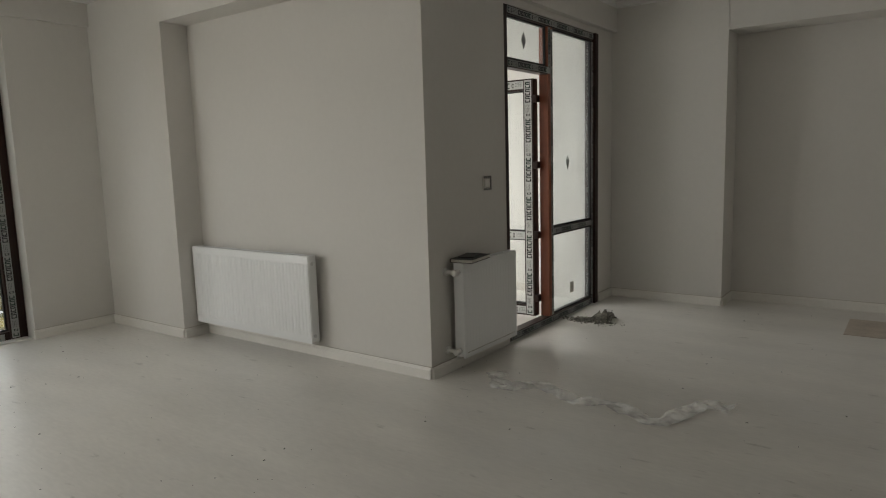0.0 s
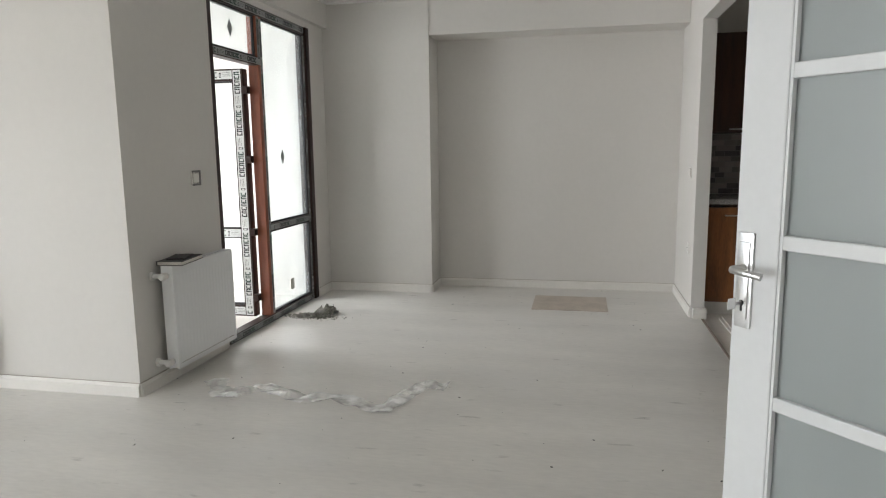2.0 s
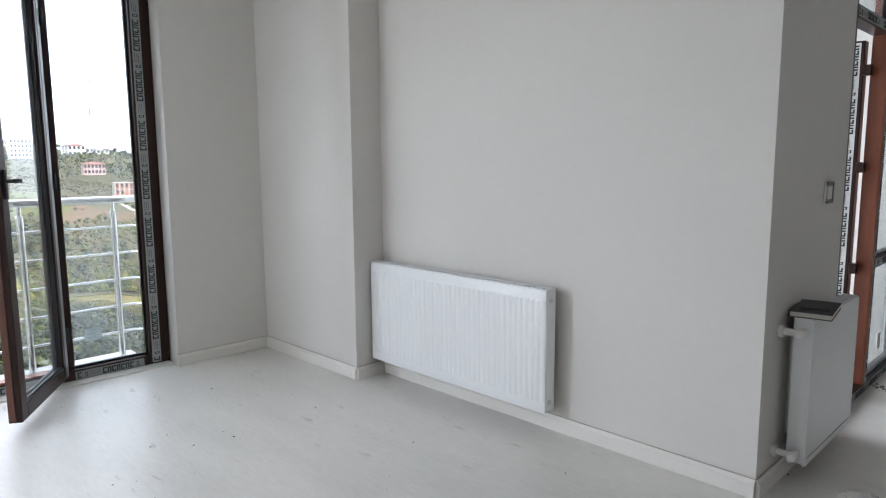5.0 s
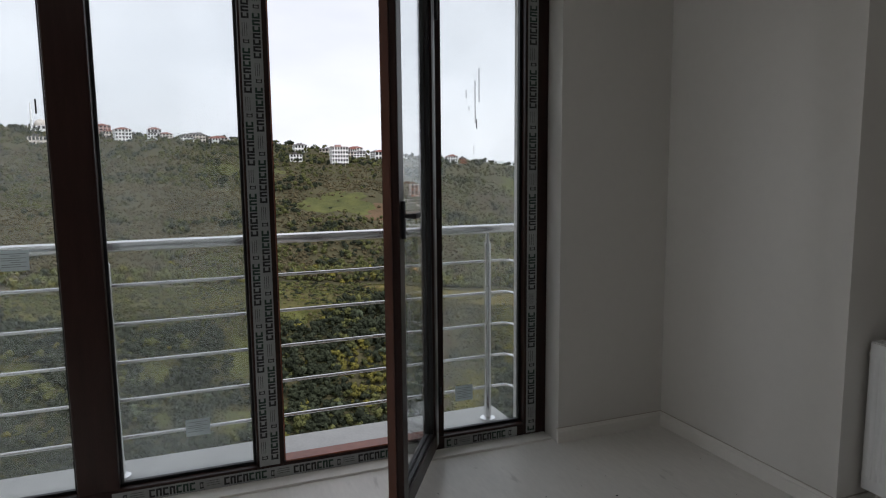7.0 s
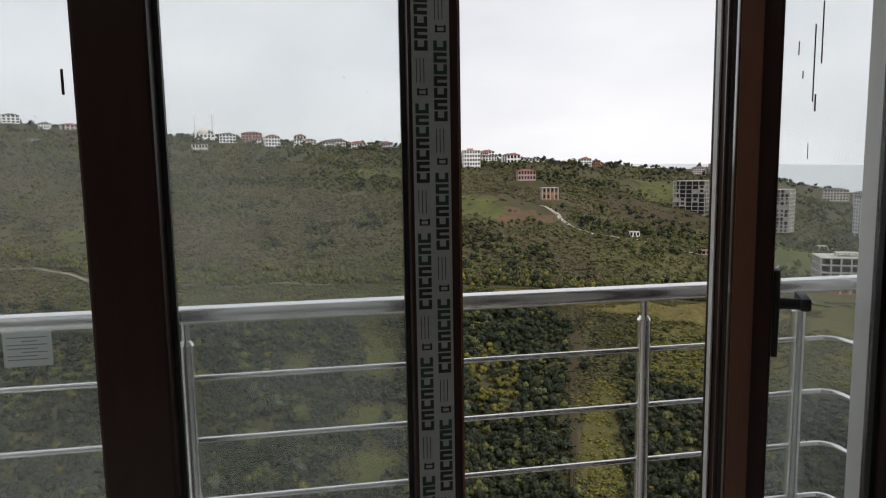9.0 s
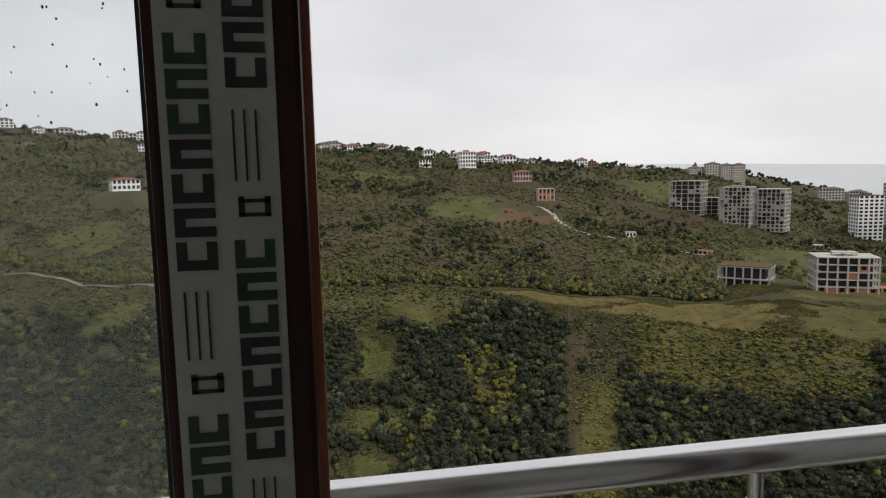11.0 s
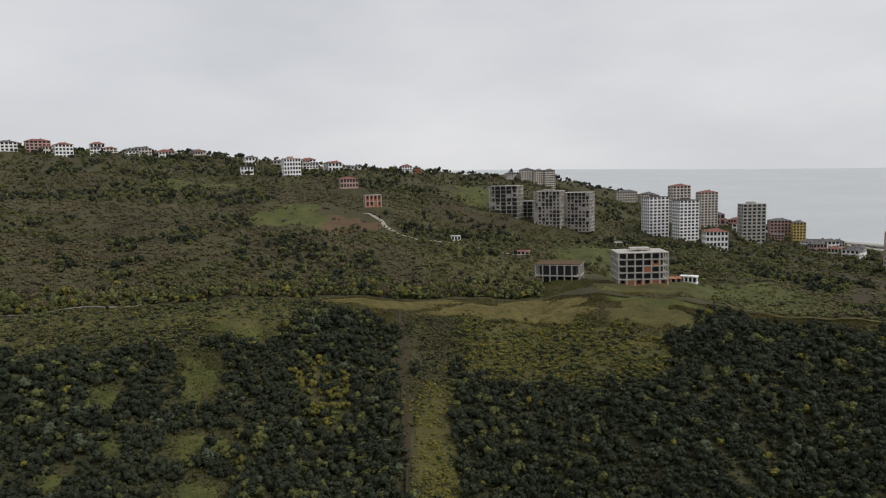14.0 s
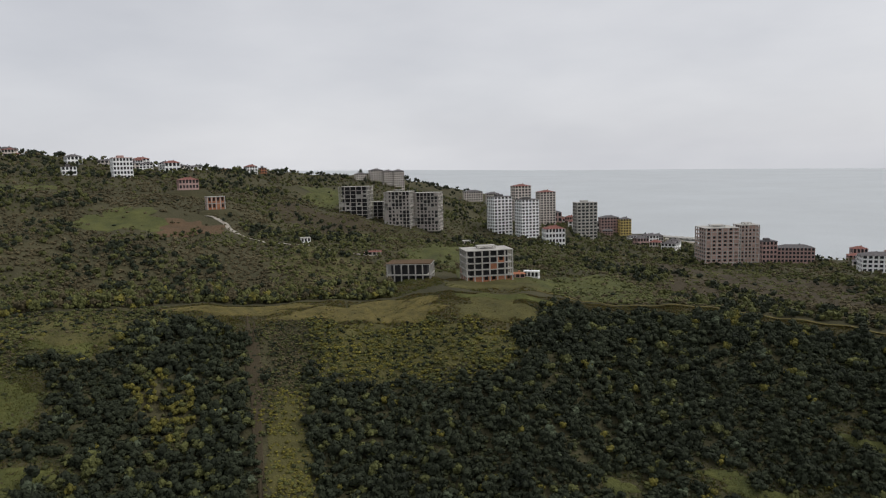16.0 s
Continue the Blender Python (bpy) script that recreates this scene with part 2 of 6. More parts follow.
# ---- building blocks ----
def box(bm, x0, x1, y0, y1, z0, z1, bevel=0.0):
    """A box between two corners, with its edges rounded by bevel."""
    made = bmesh.ops.create_cube(bm, size=1.0, matrix=Matrix.Translation(((x0 + x1) / 2, (y0 + y1) / 2, (z0 + z1) / 2))
                                 @ Matrix.Diagonal((abs(x1 - x0), abs(y1 - y0), abs(z1 - z0), 1)))
    if bevel:
        edges = {e for v in made["verts"] for e in v.link_edges}
        bmesh.ops.bevel(bm, geom=list(edges), offset=bevel, segments=2, profile=0.6, affect="EDGES")
    return bm


def boxes(*specs, bevel=0.0):
    bm = bmesh.new()
    for s in specs:
        box(bm, *s, bevel=bevel)
    return bm


def rod(bm, a, b, radius, sides=12, radius2=None):
    """A round bar from a to b."""
    a, b = Vector(a), Vector(b)
    turn = (b - a).to_track_quat("Z", "Y").to_matrix().to_4x4()
    bmesh.ops.create_cone(bm, cap_ends=True, segments=sides, radius1=radius, radius2=radius if radius2 is None else radius2, depth=(b - a).length,
                          matrix=Matrix.Translation((a + b) / 2) @ turn)
    return bm


def mesh_of(name, bm, mat, smooth=False):
    me = bpy.data.meshes.new(name)
    bm.to_mesh(me)
    bm.free()
    me.materials.append(mat)
    if smooth:
        me.shade_smooth()
        me.set_sharp_from_angle(angle=radians(40))
    return me


def part(name, bm, mat, parent, label="", smooth=False):
    """One mesh under a thing or a part."""
    ob = new(name, mesh_of(name, bm, mat, smooth))
    ob.parent = parent
    if label:
        tagged(ob, label)
    return ob


def thing(name, label, category, at=None, group="", kind=""):
    """An empty at a thing's base, that holds its parts."""
    ob = new(name)
    ob.empty_display_size = 0.1
    if at is not None:
        ob.matrix_basis = at
    return tagged(ob, label, category, group, kind)


def solid(name, bm, mat, label, category, kind="", group="", smooth=False):
    return tagged(new(name, mesh_of(name, bm, mat, smooth)), label, category, group, kind)


# ---- the rooms ----
CEIL = 2.64
XW, XO = -3.262, -3.52          # window wall, inside and outside
solid("floor", boxes((-3.36, 3.23, -4.7, 3.16, -0.12, 0.0)), M_FLOOR, "pale dusty laminate floor with scuffs and crumbs", "floor", "structure")
solid("ceiling", boxes((-3.6, 3.4, -4.85, 3.35, CEIL, CEIL + 0.15), (3.4, 5.1, -0.4, 3.35, CEIL, CEIL + 0.15), (-2.1, 3.4, 3.35, 3.5, CEIL, CEIL + 0.15),
                       (0.0, 0.06, 0.9, 2.81, CEIL - 0.05, CEIL), (0.0, 3.15, 2.74, 2.81, CEIL - 0.05, CEIL)), M_CEIL, "white painted ceiling with a small plaster cornice", "ceiling", "structure")
# window wall: north pier, south pier, lintel
solid("wall_west", boxes((XO, XW, -0.855, -0.218, 0, CEIL), (XO, XW, -4.85, -4.62, 0, CEIL), (XO, XW, -4.62, -0.855, 2.36, CEIL), (-3.56, -3.478, -0.955, 0.15, -3.0, CEIL + 0.6)),
      M_WALL, "off-white painted window wall", "wall", "structure")
# unseen storeys, added white so the steel rail mirrors something bright
solid("wall_facade", boxes((-3.50, -3.30, -9.0, 9.0, -36.0, -0.21), (-3.50, -3.30, -9.0, 9.0, CEIL + 0.16, 14.0), (-3.50, -3.30, -9.0, -4.86, -0.2, CEIL + 0.15), (-3.3, -2.12, 2.77, 9.0, -0.2, CEIL + 0.15)), M_WHITEFACE,
      "unseen white rendered facade, added round the windows for rail reflections", "facade", "structure")
# a strip of beam over the window that stands proud
solid("trim", boxes((XW, XW + 0.03, -4.6, -0.218, 2.46, CEIL)), M_WALL, "off-white painted beam over the window", "beam", "structure")
solid("wall_column", boxes((XO, -2.222, -0.218, 0.15, 0, CEIL), (-2.222, 0.0, -0.218, 0.0, 2.36, CEIL)), M_WALL, "off-white plastered column beside the radiator niche", "column", "structure")
solid("wall_radiator", boxes((-2.222, 0.0, 0.0, 0.15, 0, CEIL)), M_WALL, "off-white painted wall behind the radiators", "wall", "structure")
for span in ((-0.2, 0.0, 0.15, 0.905, 0, CEIL), (-0.2, 0.0, 2.475, 3.3, 0, CEIL), (-0.2, 0.0, 0.905, 2.475, 2.335, CEIL)):
    solid("wall_loggia", boxes(span), M_WALL, "off-white painted wall beside the loggia door", "wall", "structure")
solid("beam", boxes((0.0, 0.05, 0.3, 2.806, 2.385, CEIL)), M_WALL, "off-white painted beam over the loggia door", "beam", "structure")
solid("wall_north", boxes((0.0, 3.4, 3.152, 3.3, 0, CEIL), (0.0, 0.985, 2.806, 3.152, 0, CEIL), (0.985, 3.15, 2.815, 3.152, 2.29, CEIL)), M_WALL,
      "off-white painted end wall with a column and a beam", "wall", "structure")
solid("wall_east", boxes((3.152, 3.25, 2.225, 3.152, 0, CEIL), (3.152, 3.25, -1.25, 0.19, 0, CEIL), (3.152, 3.25, 0.19, 2.225, 2.21, CEIL), (3.152, 3.25, -2.16, -1.25, 2.08, CEIL),
                         (3.152, 3.25, -4.7, -2.16, 0, CEIL)), M_WALL, "off-white painted wall with the kitchen opening", "wall", "structure")
solid("wall_south", boxes((-3.52, 3.4, -4.85, -4.7, 0, CEIL)), M_WALL, "off-white painted wall", "wall", "structure")
# hall behind the room door, kept closed
solid("wall_hall", boxes((3.25, 4.6, -2.6, -2.5, 0, CEIL), (3.25, 4.6, -0.9, -0.8, 0, CEIL), (4.6, 4.7, -2.6, -0.8, 0, CEIL), (3.23, 4.7, -2.6, -0.8, -0.12, -0.004), (3.25, 4.7, -2.6, -0.8, CEIL, CEIL + .1)),
      M_WALL, "off-white hall walls behind the door", "wall", "structure")


def skirting(x0, y0, x1, y1, side, h=0.072):
    """White skirting board along a wall line, with a dark joint above it and a stepped top."""
    a, b = Vector((x0, y0, 0)), Vector((x1, y1, 0))
    d = (b - a).normalized()
    nrm = Vector((-d.y, d.x, 0)) * side
    bm = bmesh.new()
    profile = [(0.001, 0.0), (0.017, 0.0), (0.017, 0.056), (0.014, 0.060), (0.012, h - 0.012), (0.008, h), (0.001, h)]
    ends = []
    for p in (a, b):
        ends.append([bm.verts.new(p + nrm * u + Vector((0, 0, v))) for u, v in profile])
    for i in range(len(profile)):
        j = (i + 1) % len(profile)
        bm.faces.new((ends[0][i], ends[0][j], ends[1][j], ends[1][i]))
    bm.faces.new(ends[0])
    bm.faces.new(list(reversed(ends[1])))
    bmesh.ops.recalc_face_normals(bm, faces=bm.faces)
    ob = solid("baseboard", bm, M_SKIRT, "white stepped skirting board with a dark top joint", "baseboard", "structure")
    bm2 = bmesh.new()
    e2 = []
    for p in (a, b):
        e2.append([bm2.verts.new(p + nrm * u + Vector((0, 0, v))) for u, v in ((0.001, h + 0.0005), (0.005, h + 0.0005), (0.005, h + 0.004), (0.001, h + 0.004))])
    for i in range(4):
        bm2.faces.new((e2[0][i], e2[0][(i + 1) % 4], e2[1][(i + 1) % 4], e2[1][i]))
    bmesh.ops.recalc_face_normals(bm2, faces=bm2.faces)
    part("joint", bm2, M_SEAM, ob)


for run in ((-3.262, -0.865, -3.262, -0.218, -1), (-3.262, -0.218, -2.222, -0.215, -1), (-2.222, -0.218, -2.222, 0.0, -1), (-2.222, 0.0, 0.0, 0.0, -1), (0.0, 0.0, 0.0, 0.90, -1),
            (0.0, 2.48, 0.0, 2.806, -1), (0.0, 2.806, 0.985, 2.806, -1), (0.985, 2.806, 0.985, 3.152, -1), (0.985, 3.152, 3.152, 3.152, -1),
            (3.152, 3.152, 3.152, 2.225, -1), (3.152, 0.19, 3.152, -1.25, -1), (3.152, -2.16, 3.152, -4.7, -1), (-3.262, -4.7, -3.262, -4.62, -1)):
    skirting(*run)


# ---- window joinery ----
def film(name, parent, at, length, width, strips, mat=None, upright=True, seed=1):
    """Protective film on a profile: a pale band, its printed words as plain bars, fine lines and small marks."""
    rnd = random.Random(seed)
    holder = part(name, boxes((-width / 2, width / 2, 0, 0.0012, 0, length)), mat or M_FILM, parent, "printed protective film, partly peeled")
    holder.matrix_basis = at
    ink, green, fine = bmesh.new(), bmesh.new(), bmesh.new()
    pitch = 0.30
    for s in range(strips):
        cx = (s - (strips - 1) / 2) * width / strips
        w = width / strips * 0.70
        z = -pitch * (0.0 if s % 2 else 0.47) - rnd.random() * 0.03
        while z < length - 0.02:
            for k in range(7):
                a, b = z + k * 0.0265, z + k * 0.0265 + 0.0225
                if a < 0.004 or b > length - 0.004:
                    continue
                bm = green if k > 3 else ink
                # each bar of the word is a plain open block
                st = 0.0080
                box(bm, cx - w / 2, cx - w / 2 + st, -0.0012, 0.0, a, b)
                box(bm, cx - w / 2 + st, cx + w / 2, -0.0012, 0.0, a, a + st)
                if k % 2 == 0:
                    box(bm, cx + w / 2 - st, cx + w / 2, -0.0012, 0.0, a + st, b)
                else:
                    box(bm, cx - w / 2 + st, cx + w / 2, -0.0012, 0.0, b - st, b)
            a = z + 0.200
            if 0.004 < a and a + 0.03 < length:
                box(ink, cx - 0.35 * w, cx + 0.45 * w, -0.0012, 0.0, a, a + 0.003)
                box(ink, cx - 0.35 * w, cx + 0.45 * w, -0.0012, 0.0, a + 0.011, a + 0.014)
                box(ink, cx - 0.35 * w, cx - 0.2 * w, -0.0012, 0.0, a, a + 0.016)
                box(ink, cx + 0.3 * w, cx + 0.45 * w, -0.0012, 0.0, a, a + 0.016)
            for q in range(3):
                a = z + 0.228
                if 0.004 < a and a + 0.06 < length:
                    box(fine, cx - 0.4 * w + q * 0.28 * w, cx - 0.4 * w + q * 0.28 * w + 0.0016, -0.001, 0.0, a, a + 0.055)
            z += pitch
    if ink.verts:
        part("print", ink, M_INK, holder)
    if green.verts:
        part("print", green, M_GREEN, holder)
    if fine.verts:
        part("fine_print", fine, M_INK, holder)
    return holder


# window to the view: x is the depth, y along the wall
win = thing("window_1", "dark brown plastic-framed french window with an inward open casement", "window", kind="structure")
FX0, FX1 = -3.475, -3.385
ZB, ZT = 0.075, 2.29
part("window_frame", boxes((FX0, FX1, -0.985, -0.858, 0.0, 2.36), bevel=0.006), M_BROWN, win)
part("window_frame", boxes((FX0, FX1, -4.62, -4.55, 0.0, 2.36), bevel=0.006), M_BROWN, win)
part("window_frame", boxes((FX0, FX1, -4.55, -0.985, ZT, 2.36), bevel=0.006), M_BROWN, win)
part("window_frame", boxes((FX0, FX1, -4.55, -0.985, 0.0, ZB), bevel=0.006), M_BROWN, win)
part("mullion", boxes((FX0, FX1 + 0.006, -3.024, -2.868, ZB, ZT), bevel=0.008), M_BROWN, win)
part("mullion", boxes((FX0, FX1, -2.316, -2.197, ZB, ZT), bevel=0.006), M_BROWN, win)
part("mullion", boxes((FX0, FX1, -1.50, -1.425, ZB, ZT), bevel=0.006), M_BROWN, win)


def pane(parent, x, y0, y1, z0, z1):
    g = part("pane", boxes((x - 0.003, x + 0.003, y0, y1, z0, z1)), M_GLASS, parent)
    g.visible_shadow = False
    edge = 0.012
    part("gasket", boxes((x + 0.004, x + 0.022, y0, y0 + edge, z0, z1), (x + 0.004, x + 0.022, y1 - edge, y1, z0, z1), (x + 0.004, x + 0.022, y0 + edge, y1 - edge, z0, z0 + edge),
                         (x + 0.004, x + 0.022, y0 + edge, y1 - edge, z1 - edge, z1)), M_SEAL, parent)
    return g


pane(win, -3.448, -4.55, -3.024, ZB, ZT)
pane(win, -3.448, -2.868, -2.316, ZB, ZT)
pane(win, -3.448, -1.425, -0.985, ZB, ZT)
# film on the frame faces that look into the room
face_room = Matrix(((0, -1, 0, FX1), (1, 0, 0, 0), (0, 0, 1, 0), (0, 0, 0, 1)))
film("film", win, Matrix.Translation((0.0012, -2.262, ZB)) @ face_room, ZT - ZB, 0.088, 2, seed=2)
film("film", win, Matrix.Translation((0.0012, -0.945, 0.02)) @ face_room, 2.3, 0.055, 1, seed=3)
film("film", win, Matrix.Translation((0.0012, -1.425 + 0.0, 0.038)) @ face_room @ pose(0, 0, 0, 0, 90, 0), 0.40, 0.05, 1, seed=4)
film("film", win, Matrix.Translation((0.0012, -2.9, 0.038)) @ face_room @ pose(0, 0, 0, 0, 90, 0), 1.40, 0.05, 1, seed=5)
part("sill", boxes((-3.395, -3.30, -4.62, -0.868, -0.004, 0.012), bevel=0.004), M_SKIRT, win, "pale threshold strip")


def casement(parent, hinge, tip, z0, z1, mat=M_BROWN, edge_mat=None, cross=None, thick=0.062, stile=0.078):
    """A hinged leaf from the hinge line to its free edge: frame, pane, gaskets. Local x runs from hinge to tip, z is up."""
    h, t = Vector((*hinge, 0)), Vector((*tip, 0))
    w = (t - h).length
    m = Matrix.Translation(h) @ Matrix.Rotation(math.atan2(t.y - h.y, t.x - h.x), 4, "Z")
    a, b = -thick / 2, thick / 2
    specs = [(0, stile, a, b, z0, z1), (w - stile, w, a, b, z0, z1), (stile, w - stile, a, b, z0, z0 + stile), (stile, w - stile, a, b, z1 - stile, z1)]
    if cross:
        specs.append((stile, w - stile, a, b, cross - 0.03, cross + 0.03))
    frame_ob = part("casement", boxes(*specs, bevel=0.005), mat, parent, "casement leaf standing open")
    frame_ob.matrix_basis = m
    spans = [(z0 + stile, z1 - stile)] if not cross else [(z0 + stile, cross - 0.03), (cross + 0.03, z1 - stile)]
    for p0, p1 in spans:
        g = part("pane", boxes((stile, w - stile, -0.003, 0.003, p0, p1)), M_CLEAR, frame_ob)
        g.visible_shadow = False
        e = 0.01
        part("gasket", boxes(*[q for sgn in (-1, 1) for q in ((stile, stile + e, min(sgn * .004, sgn * .02), max(sgn * .004, sgn * .02), p0, p1), (w - stile - e, w - stile, min(sgn * .004, sgn * .02), max(sgn * .004, sgn * .02), p0, p1),
                                                               (stile + e, w - stile - e, min(sgn * .004, sgn * .02), max(sgn * .004, sgn * .02), p0, p0 + e), (stile + e, w - stile - e, min(sgn * .004, sgn * .02), max(sgn * .004, sgn * .02), p1 - e, p1))]), M_SEAL, frame_ob)
    if edge_mat:
        part("edge_strip", boxes((w + 0.0005, w + 0.006, a + 0.004, a + 0.034, z0 + 0.01, z1 - 0.01)), edge_mat, frame_ob, "red-brown edge profile")
    return frame_ob, w


leaf, leaf_w = casement(win, (-3.375, -1.49), (-2.766, -1.862), 0.05, 2.30, edge_mat=M_EDGE)
hb = boxes((leaf_w - 0.055, leaf_w - 0.025, 0.031, 0.043, 1.13, 1.27), bevel=0.004)
rod(hb, (leaf_w - 0.04, 0.04, 1.215), (leaf_w - 0.04, 0.085, 1.215), 0.009)
box(hb, leaf_w - 0.11, leaf_w - 0.028, 0.072, 0.088, 1.205, 1.226, bevel=0.005)
part("handle", hb, M_SEAL, leaf, "black window handle", smooth=True)
part("film", boxes((0.012, 0.045, 0.0311, 0.0325, 0.06, 2.29)), M_FILM, leaf, "grey film band")
for hz in (0.25, 1.15, 2.05):
    hbm = bmesh.new()
    rod(hbm, (-0.004, 0.036, hz), (-0.004, 0.036, hz + 0.09), 0.010)
    part("hinge", hbm, M_SEAL, leaf, smooth=True)
# striker plates along the red-brown frame edge
part("rebate", boxes((-3.465, -3.40, -2.197, -2.190, 0.08, 2.28)), M_REDBROWN, win)
part("seal_strip", boxes((-3.452, -3.434, -1.5065, -1.5005, 0.09, 2.27), bevel=0.002), M_FILMW, win, "pale torn seal strip on the post")
part("threshold", boxes((-3.47, -3.392, -2.190, -1.50, 0.0755, 0.082)), M_REDBROWN, win, "red-brown threshold profile")

# runs of dirt and drops on the panes
rnd = random.Random(4)
spots = bmesh.new()
for k in range(620):
    y, z = rnd.uniform(-2.86, -2.34), 1.2 + abs(rnd.gauss(0, 0.36))
    if z < 2.2:
        r = rnd.uniform(0.0005, 0.0012)
        bmesh.ops.create_icosphere(spots, subdivisions=1, radius=r, matrix=Matrix.Translation((-3.4530, y, z)) @ Matrix.Diagonal((0.3, 1, rnd.uniform(1, 1.7), 1)))
for k in range(120):
    y, z = rnd.uniform(-3.9, -3.06), rnd.uniform(0.9, 2.2)
    bmesh.ops.create_icosphere(spots, subdivisions=1, radius=rnd.uniform(0.0006, 0.0014), matrix=Matrix.Translation((-3.4530, y, z)) @ Matrix.Diagonal((0.3, 1, 1.3, 1)))
tagged(part("rain_drops", spots, M_SEAL, win, "small rain drops on the glass"), kind="stuff")
runs = bmesh.new()
for y, z0, z1, w in ((-1.222, 1.70, 1.86, 0.004), (-1.243, 1.60, 1.80, 0.004), (-1.235, 1.575, 1.62, 0.005), (-1.29, 1.72, 1.755, 0.003), (-1.275, 1.66, 1.68, 0.003), (-1.25, 1.45, 1.49, 0.002), (-3.082, 1.61, 1.665, 0.006)):
    box(runs, -3.4446, -3.4440, y + 0.016 - w / 2, y + 0.016 + w / 2, z0, z1)
part("dirt_run", runs, M_SEAL, win, "dark runs of dirt on the glass")

# ---- the loggia door: frame, transom, fixed side light, leaf swung out ----
dor = thing("door_1", "brown plastic loggia door under printed film, leaf swung out", "door", kind="structure")
DX0, DX1 = -0.085, -0.008
part("door_frame", boxes((DX0, DX1, 0.905, 0.965, 0, 2.335), bevel=0.005), M_BROWN, dor)
part("door_frame", boxes((DX0, 0.012, 2.405, 2.475, 0, 2.335), bevel=0.005), M_BROWN, dor)
part("door_frame", boxes((DX0, DX1, 0.965, 2.405, 2.275, 2.335), bevel=0.005), M_BROWN, dor)
part("door_frame", boxes((DX0, DX1, 0.965, 2.405, 0.0, 0.055), bevel=0.005), M_BROWN, dor)
part("mullion", boxes((DX0, DX1, 1.565, 1.64, 0.055, 2.275), bevel=0.005), M_REDBROWN, dor, "red-brown post with film on one edge")
part("transom", boxes((DX0, DX1, 0.965, 1.565, 1.925, 1.985), bevel=0.005), M_BROWN, dor)
part("transom", boxes((DX0, DX1, 1.64, 2.405, 0.70, 0.755), bevel=0.005), M_BROWN, dor)
pane(dor, -0.05, 0.965, 1.565, 1.985, 2.275)
pane(dor, -0.05, 1.64, 2.405, 0.755, 2.275)
pane(dor, -0.05, 1.64, 2.405, 0.055, 0.70)
fr = Matrix(((0, -1, 0, DX1), (1, 0, 0, 0), (0, 0, 1, 0), (0, 0, 0, 1)))
lie = pose(0, 0, 0, 0, 90, 0)
film("film", dor, Matrix.Translation((0.0012, 0.965, 1.955)) @ fr @ lie, 0.60, 0.045, 1, seed=11)
film("film", dor, Matrix.Translation((0.0012, 1.64, 0.728)) @ fr @ lie, 0.765, 0.042, 1, seed=12)
film("film", dor, Matrix.Translation((0.0012, 0.965, 2.305)) @ fr @ lie, 1.44, 0.045, 1, seed=13)
film("film", dor, Matrix.Translation((0.0012, 0.965, 0.028)) @ fr @ lie, 1.44, 0.042, 1, seed=14)
film("film", dor, Matrix.Translation((0.0012, 1.622, 0.06)) @ fr, 2.2, 0.034, 1, seed=15)
film("film", dor, Matrix.Translation((0.0012, 1.585, 1.93)) @ fr, 0.34, 0.036, 1, seed=17)
film("film", dor, Matrix.Translation((0.0012, 2.385, 0.06)) @ fr, 2.2, 0.03, 1, seed=16)
dleaf, dleaf_w = casement(dor, (-0.10, 1.535), (-0.705, 1.52), 0.06, 1.90, mat=M_BROWN, cross=0.70, thick=0.07, stile=0.085)
# film on the face of the open leaf
side = Matrix(((-1, 0, 0, 0), (0, -1, 0, 0), (0, 0, 1, 0), (0, 0, 0, 1)))
for x, z, ln, lay in ((0.048, 0.07, 1.82, False), (dleaf_w - 0.042, 0.07, 1.82, False), (0.085, 0.70, dleaf_w - 0.17, True), (0.085, 0.102, dleaf_w - 0.17, True), (0.085, 1.858, dleaf_w - 0.17, True)):
    m = Matrix.Translation((x, 0.0353, z)) @ Matrix(((-1, 0, 0, 0), (0, -1, 0, 0), (0, 0, 1, 0), (0, 0, 0, 1)))
    if lay:
        m = Matrix.Translation((x + ln, 0.0353, z)) @ Matrix(((-1, 0, 0, 0), (0, -1, 0, 0), (0, 0, 1, 0), (0, 0, 0, 1))) @ pose(0, 0, 0, 0, 90, 0)
    film("film", dleaf, m, ln, 0.06, 1, mat=M_FILMW, seed=int(x * 100) + int(z * 10))
for hz in (0.18, 0.68, 1.22, 1.72):
    part("hinge", boxes((-0.035, 0.0, 0.0, 0.05, hz, hz + 0.055), bevel=0.004), M_BROWN, dleaf)
# pale stickers on the panes
for y, z, s in ((1.26, 2.14, 0.05), (1.98, 1.26, 0.05)):
    bm = bmesh.new()
    vs = [bm.verts.new((-0.0455, y + dy * s, z + dz * s)) for dy, dz in ((0, -1.25), (0.72, 0), (0, 1.25), (-0.72, 0))]
    bm.faces.new(vs)
    part("sticker", bm, M_FILM, dor, "grey diamond sticker")
part("sticker", boxes((-0.046, -0.0455, 2.02, 2.09, 0.16, 0.25)), M_PAPER, dor, "small paper sticker")

# ---- loggia beyond the door ----
solid("wall_loggia", boxes((-2.1, -0.2, 2.62, 2.76, 0, CEIL), (-2.1, -1.96, 0.15, 2.62, 0, 0.12), (-2.1, -1.96, 0.15, 0.3, 0.12, CEIL), (-0.45, -0.2, 2.50, 2.62, 0, CEIL)), M_WALL, "white painted loggia walls", "wall", "structure")
solid("floor_loggia", boxes((-2.1, -0.09, 0.15, 2.62, -0.12, -0.006)), M_TILE, "pale tiled loggia floor", "floor", "structure")
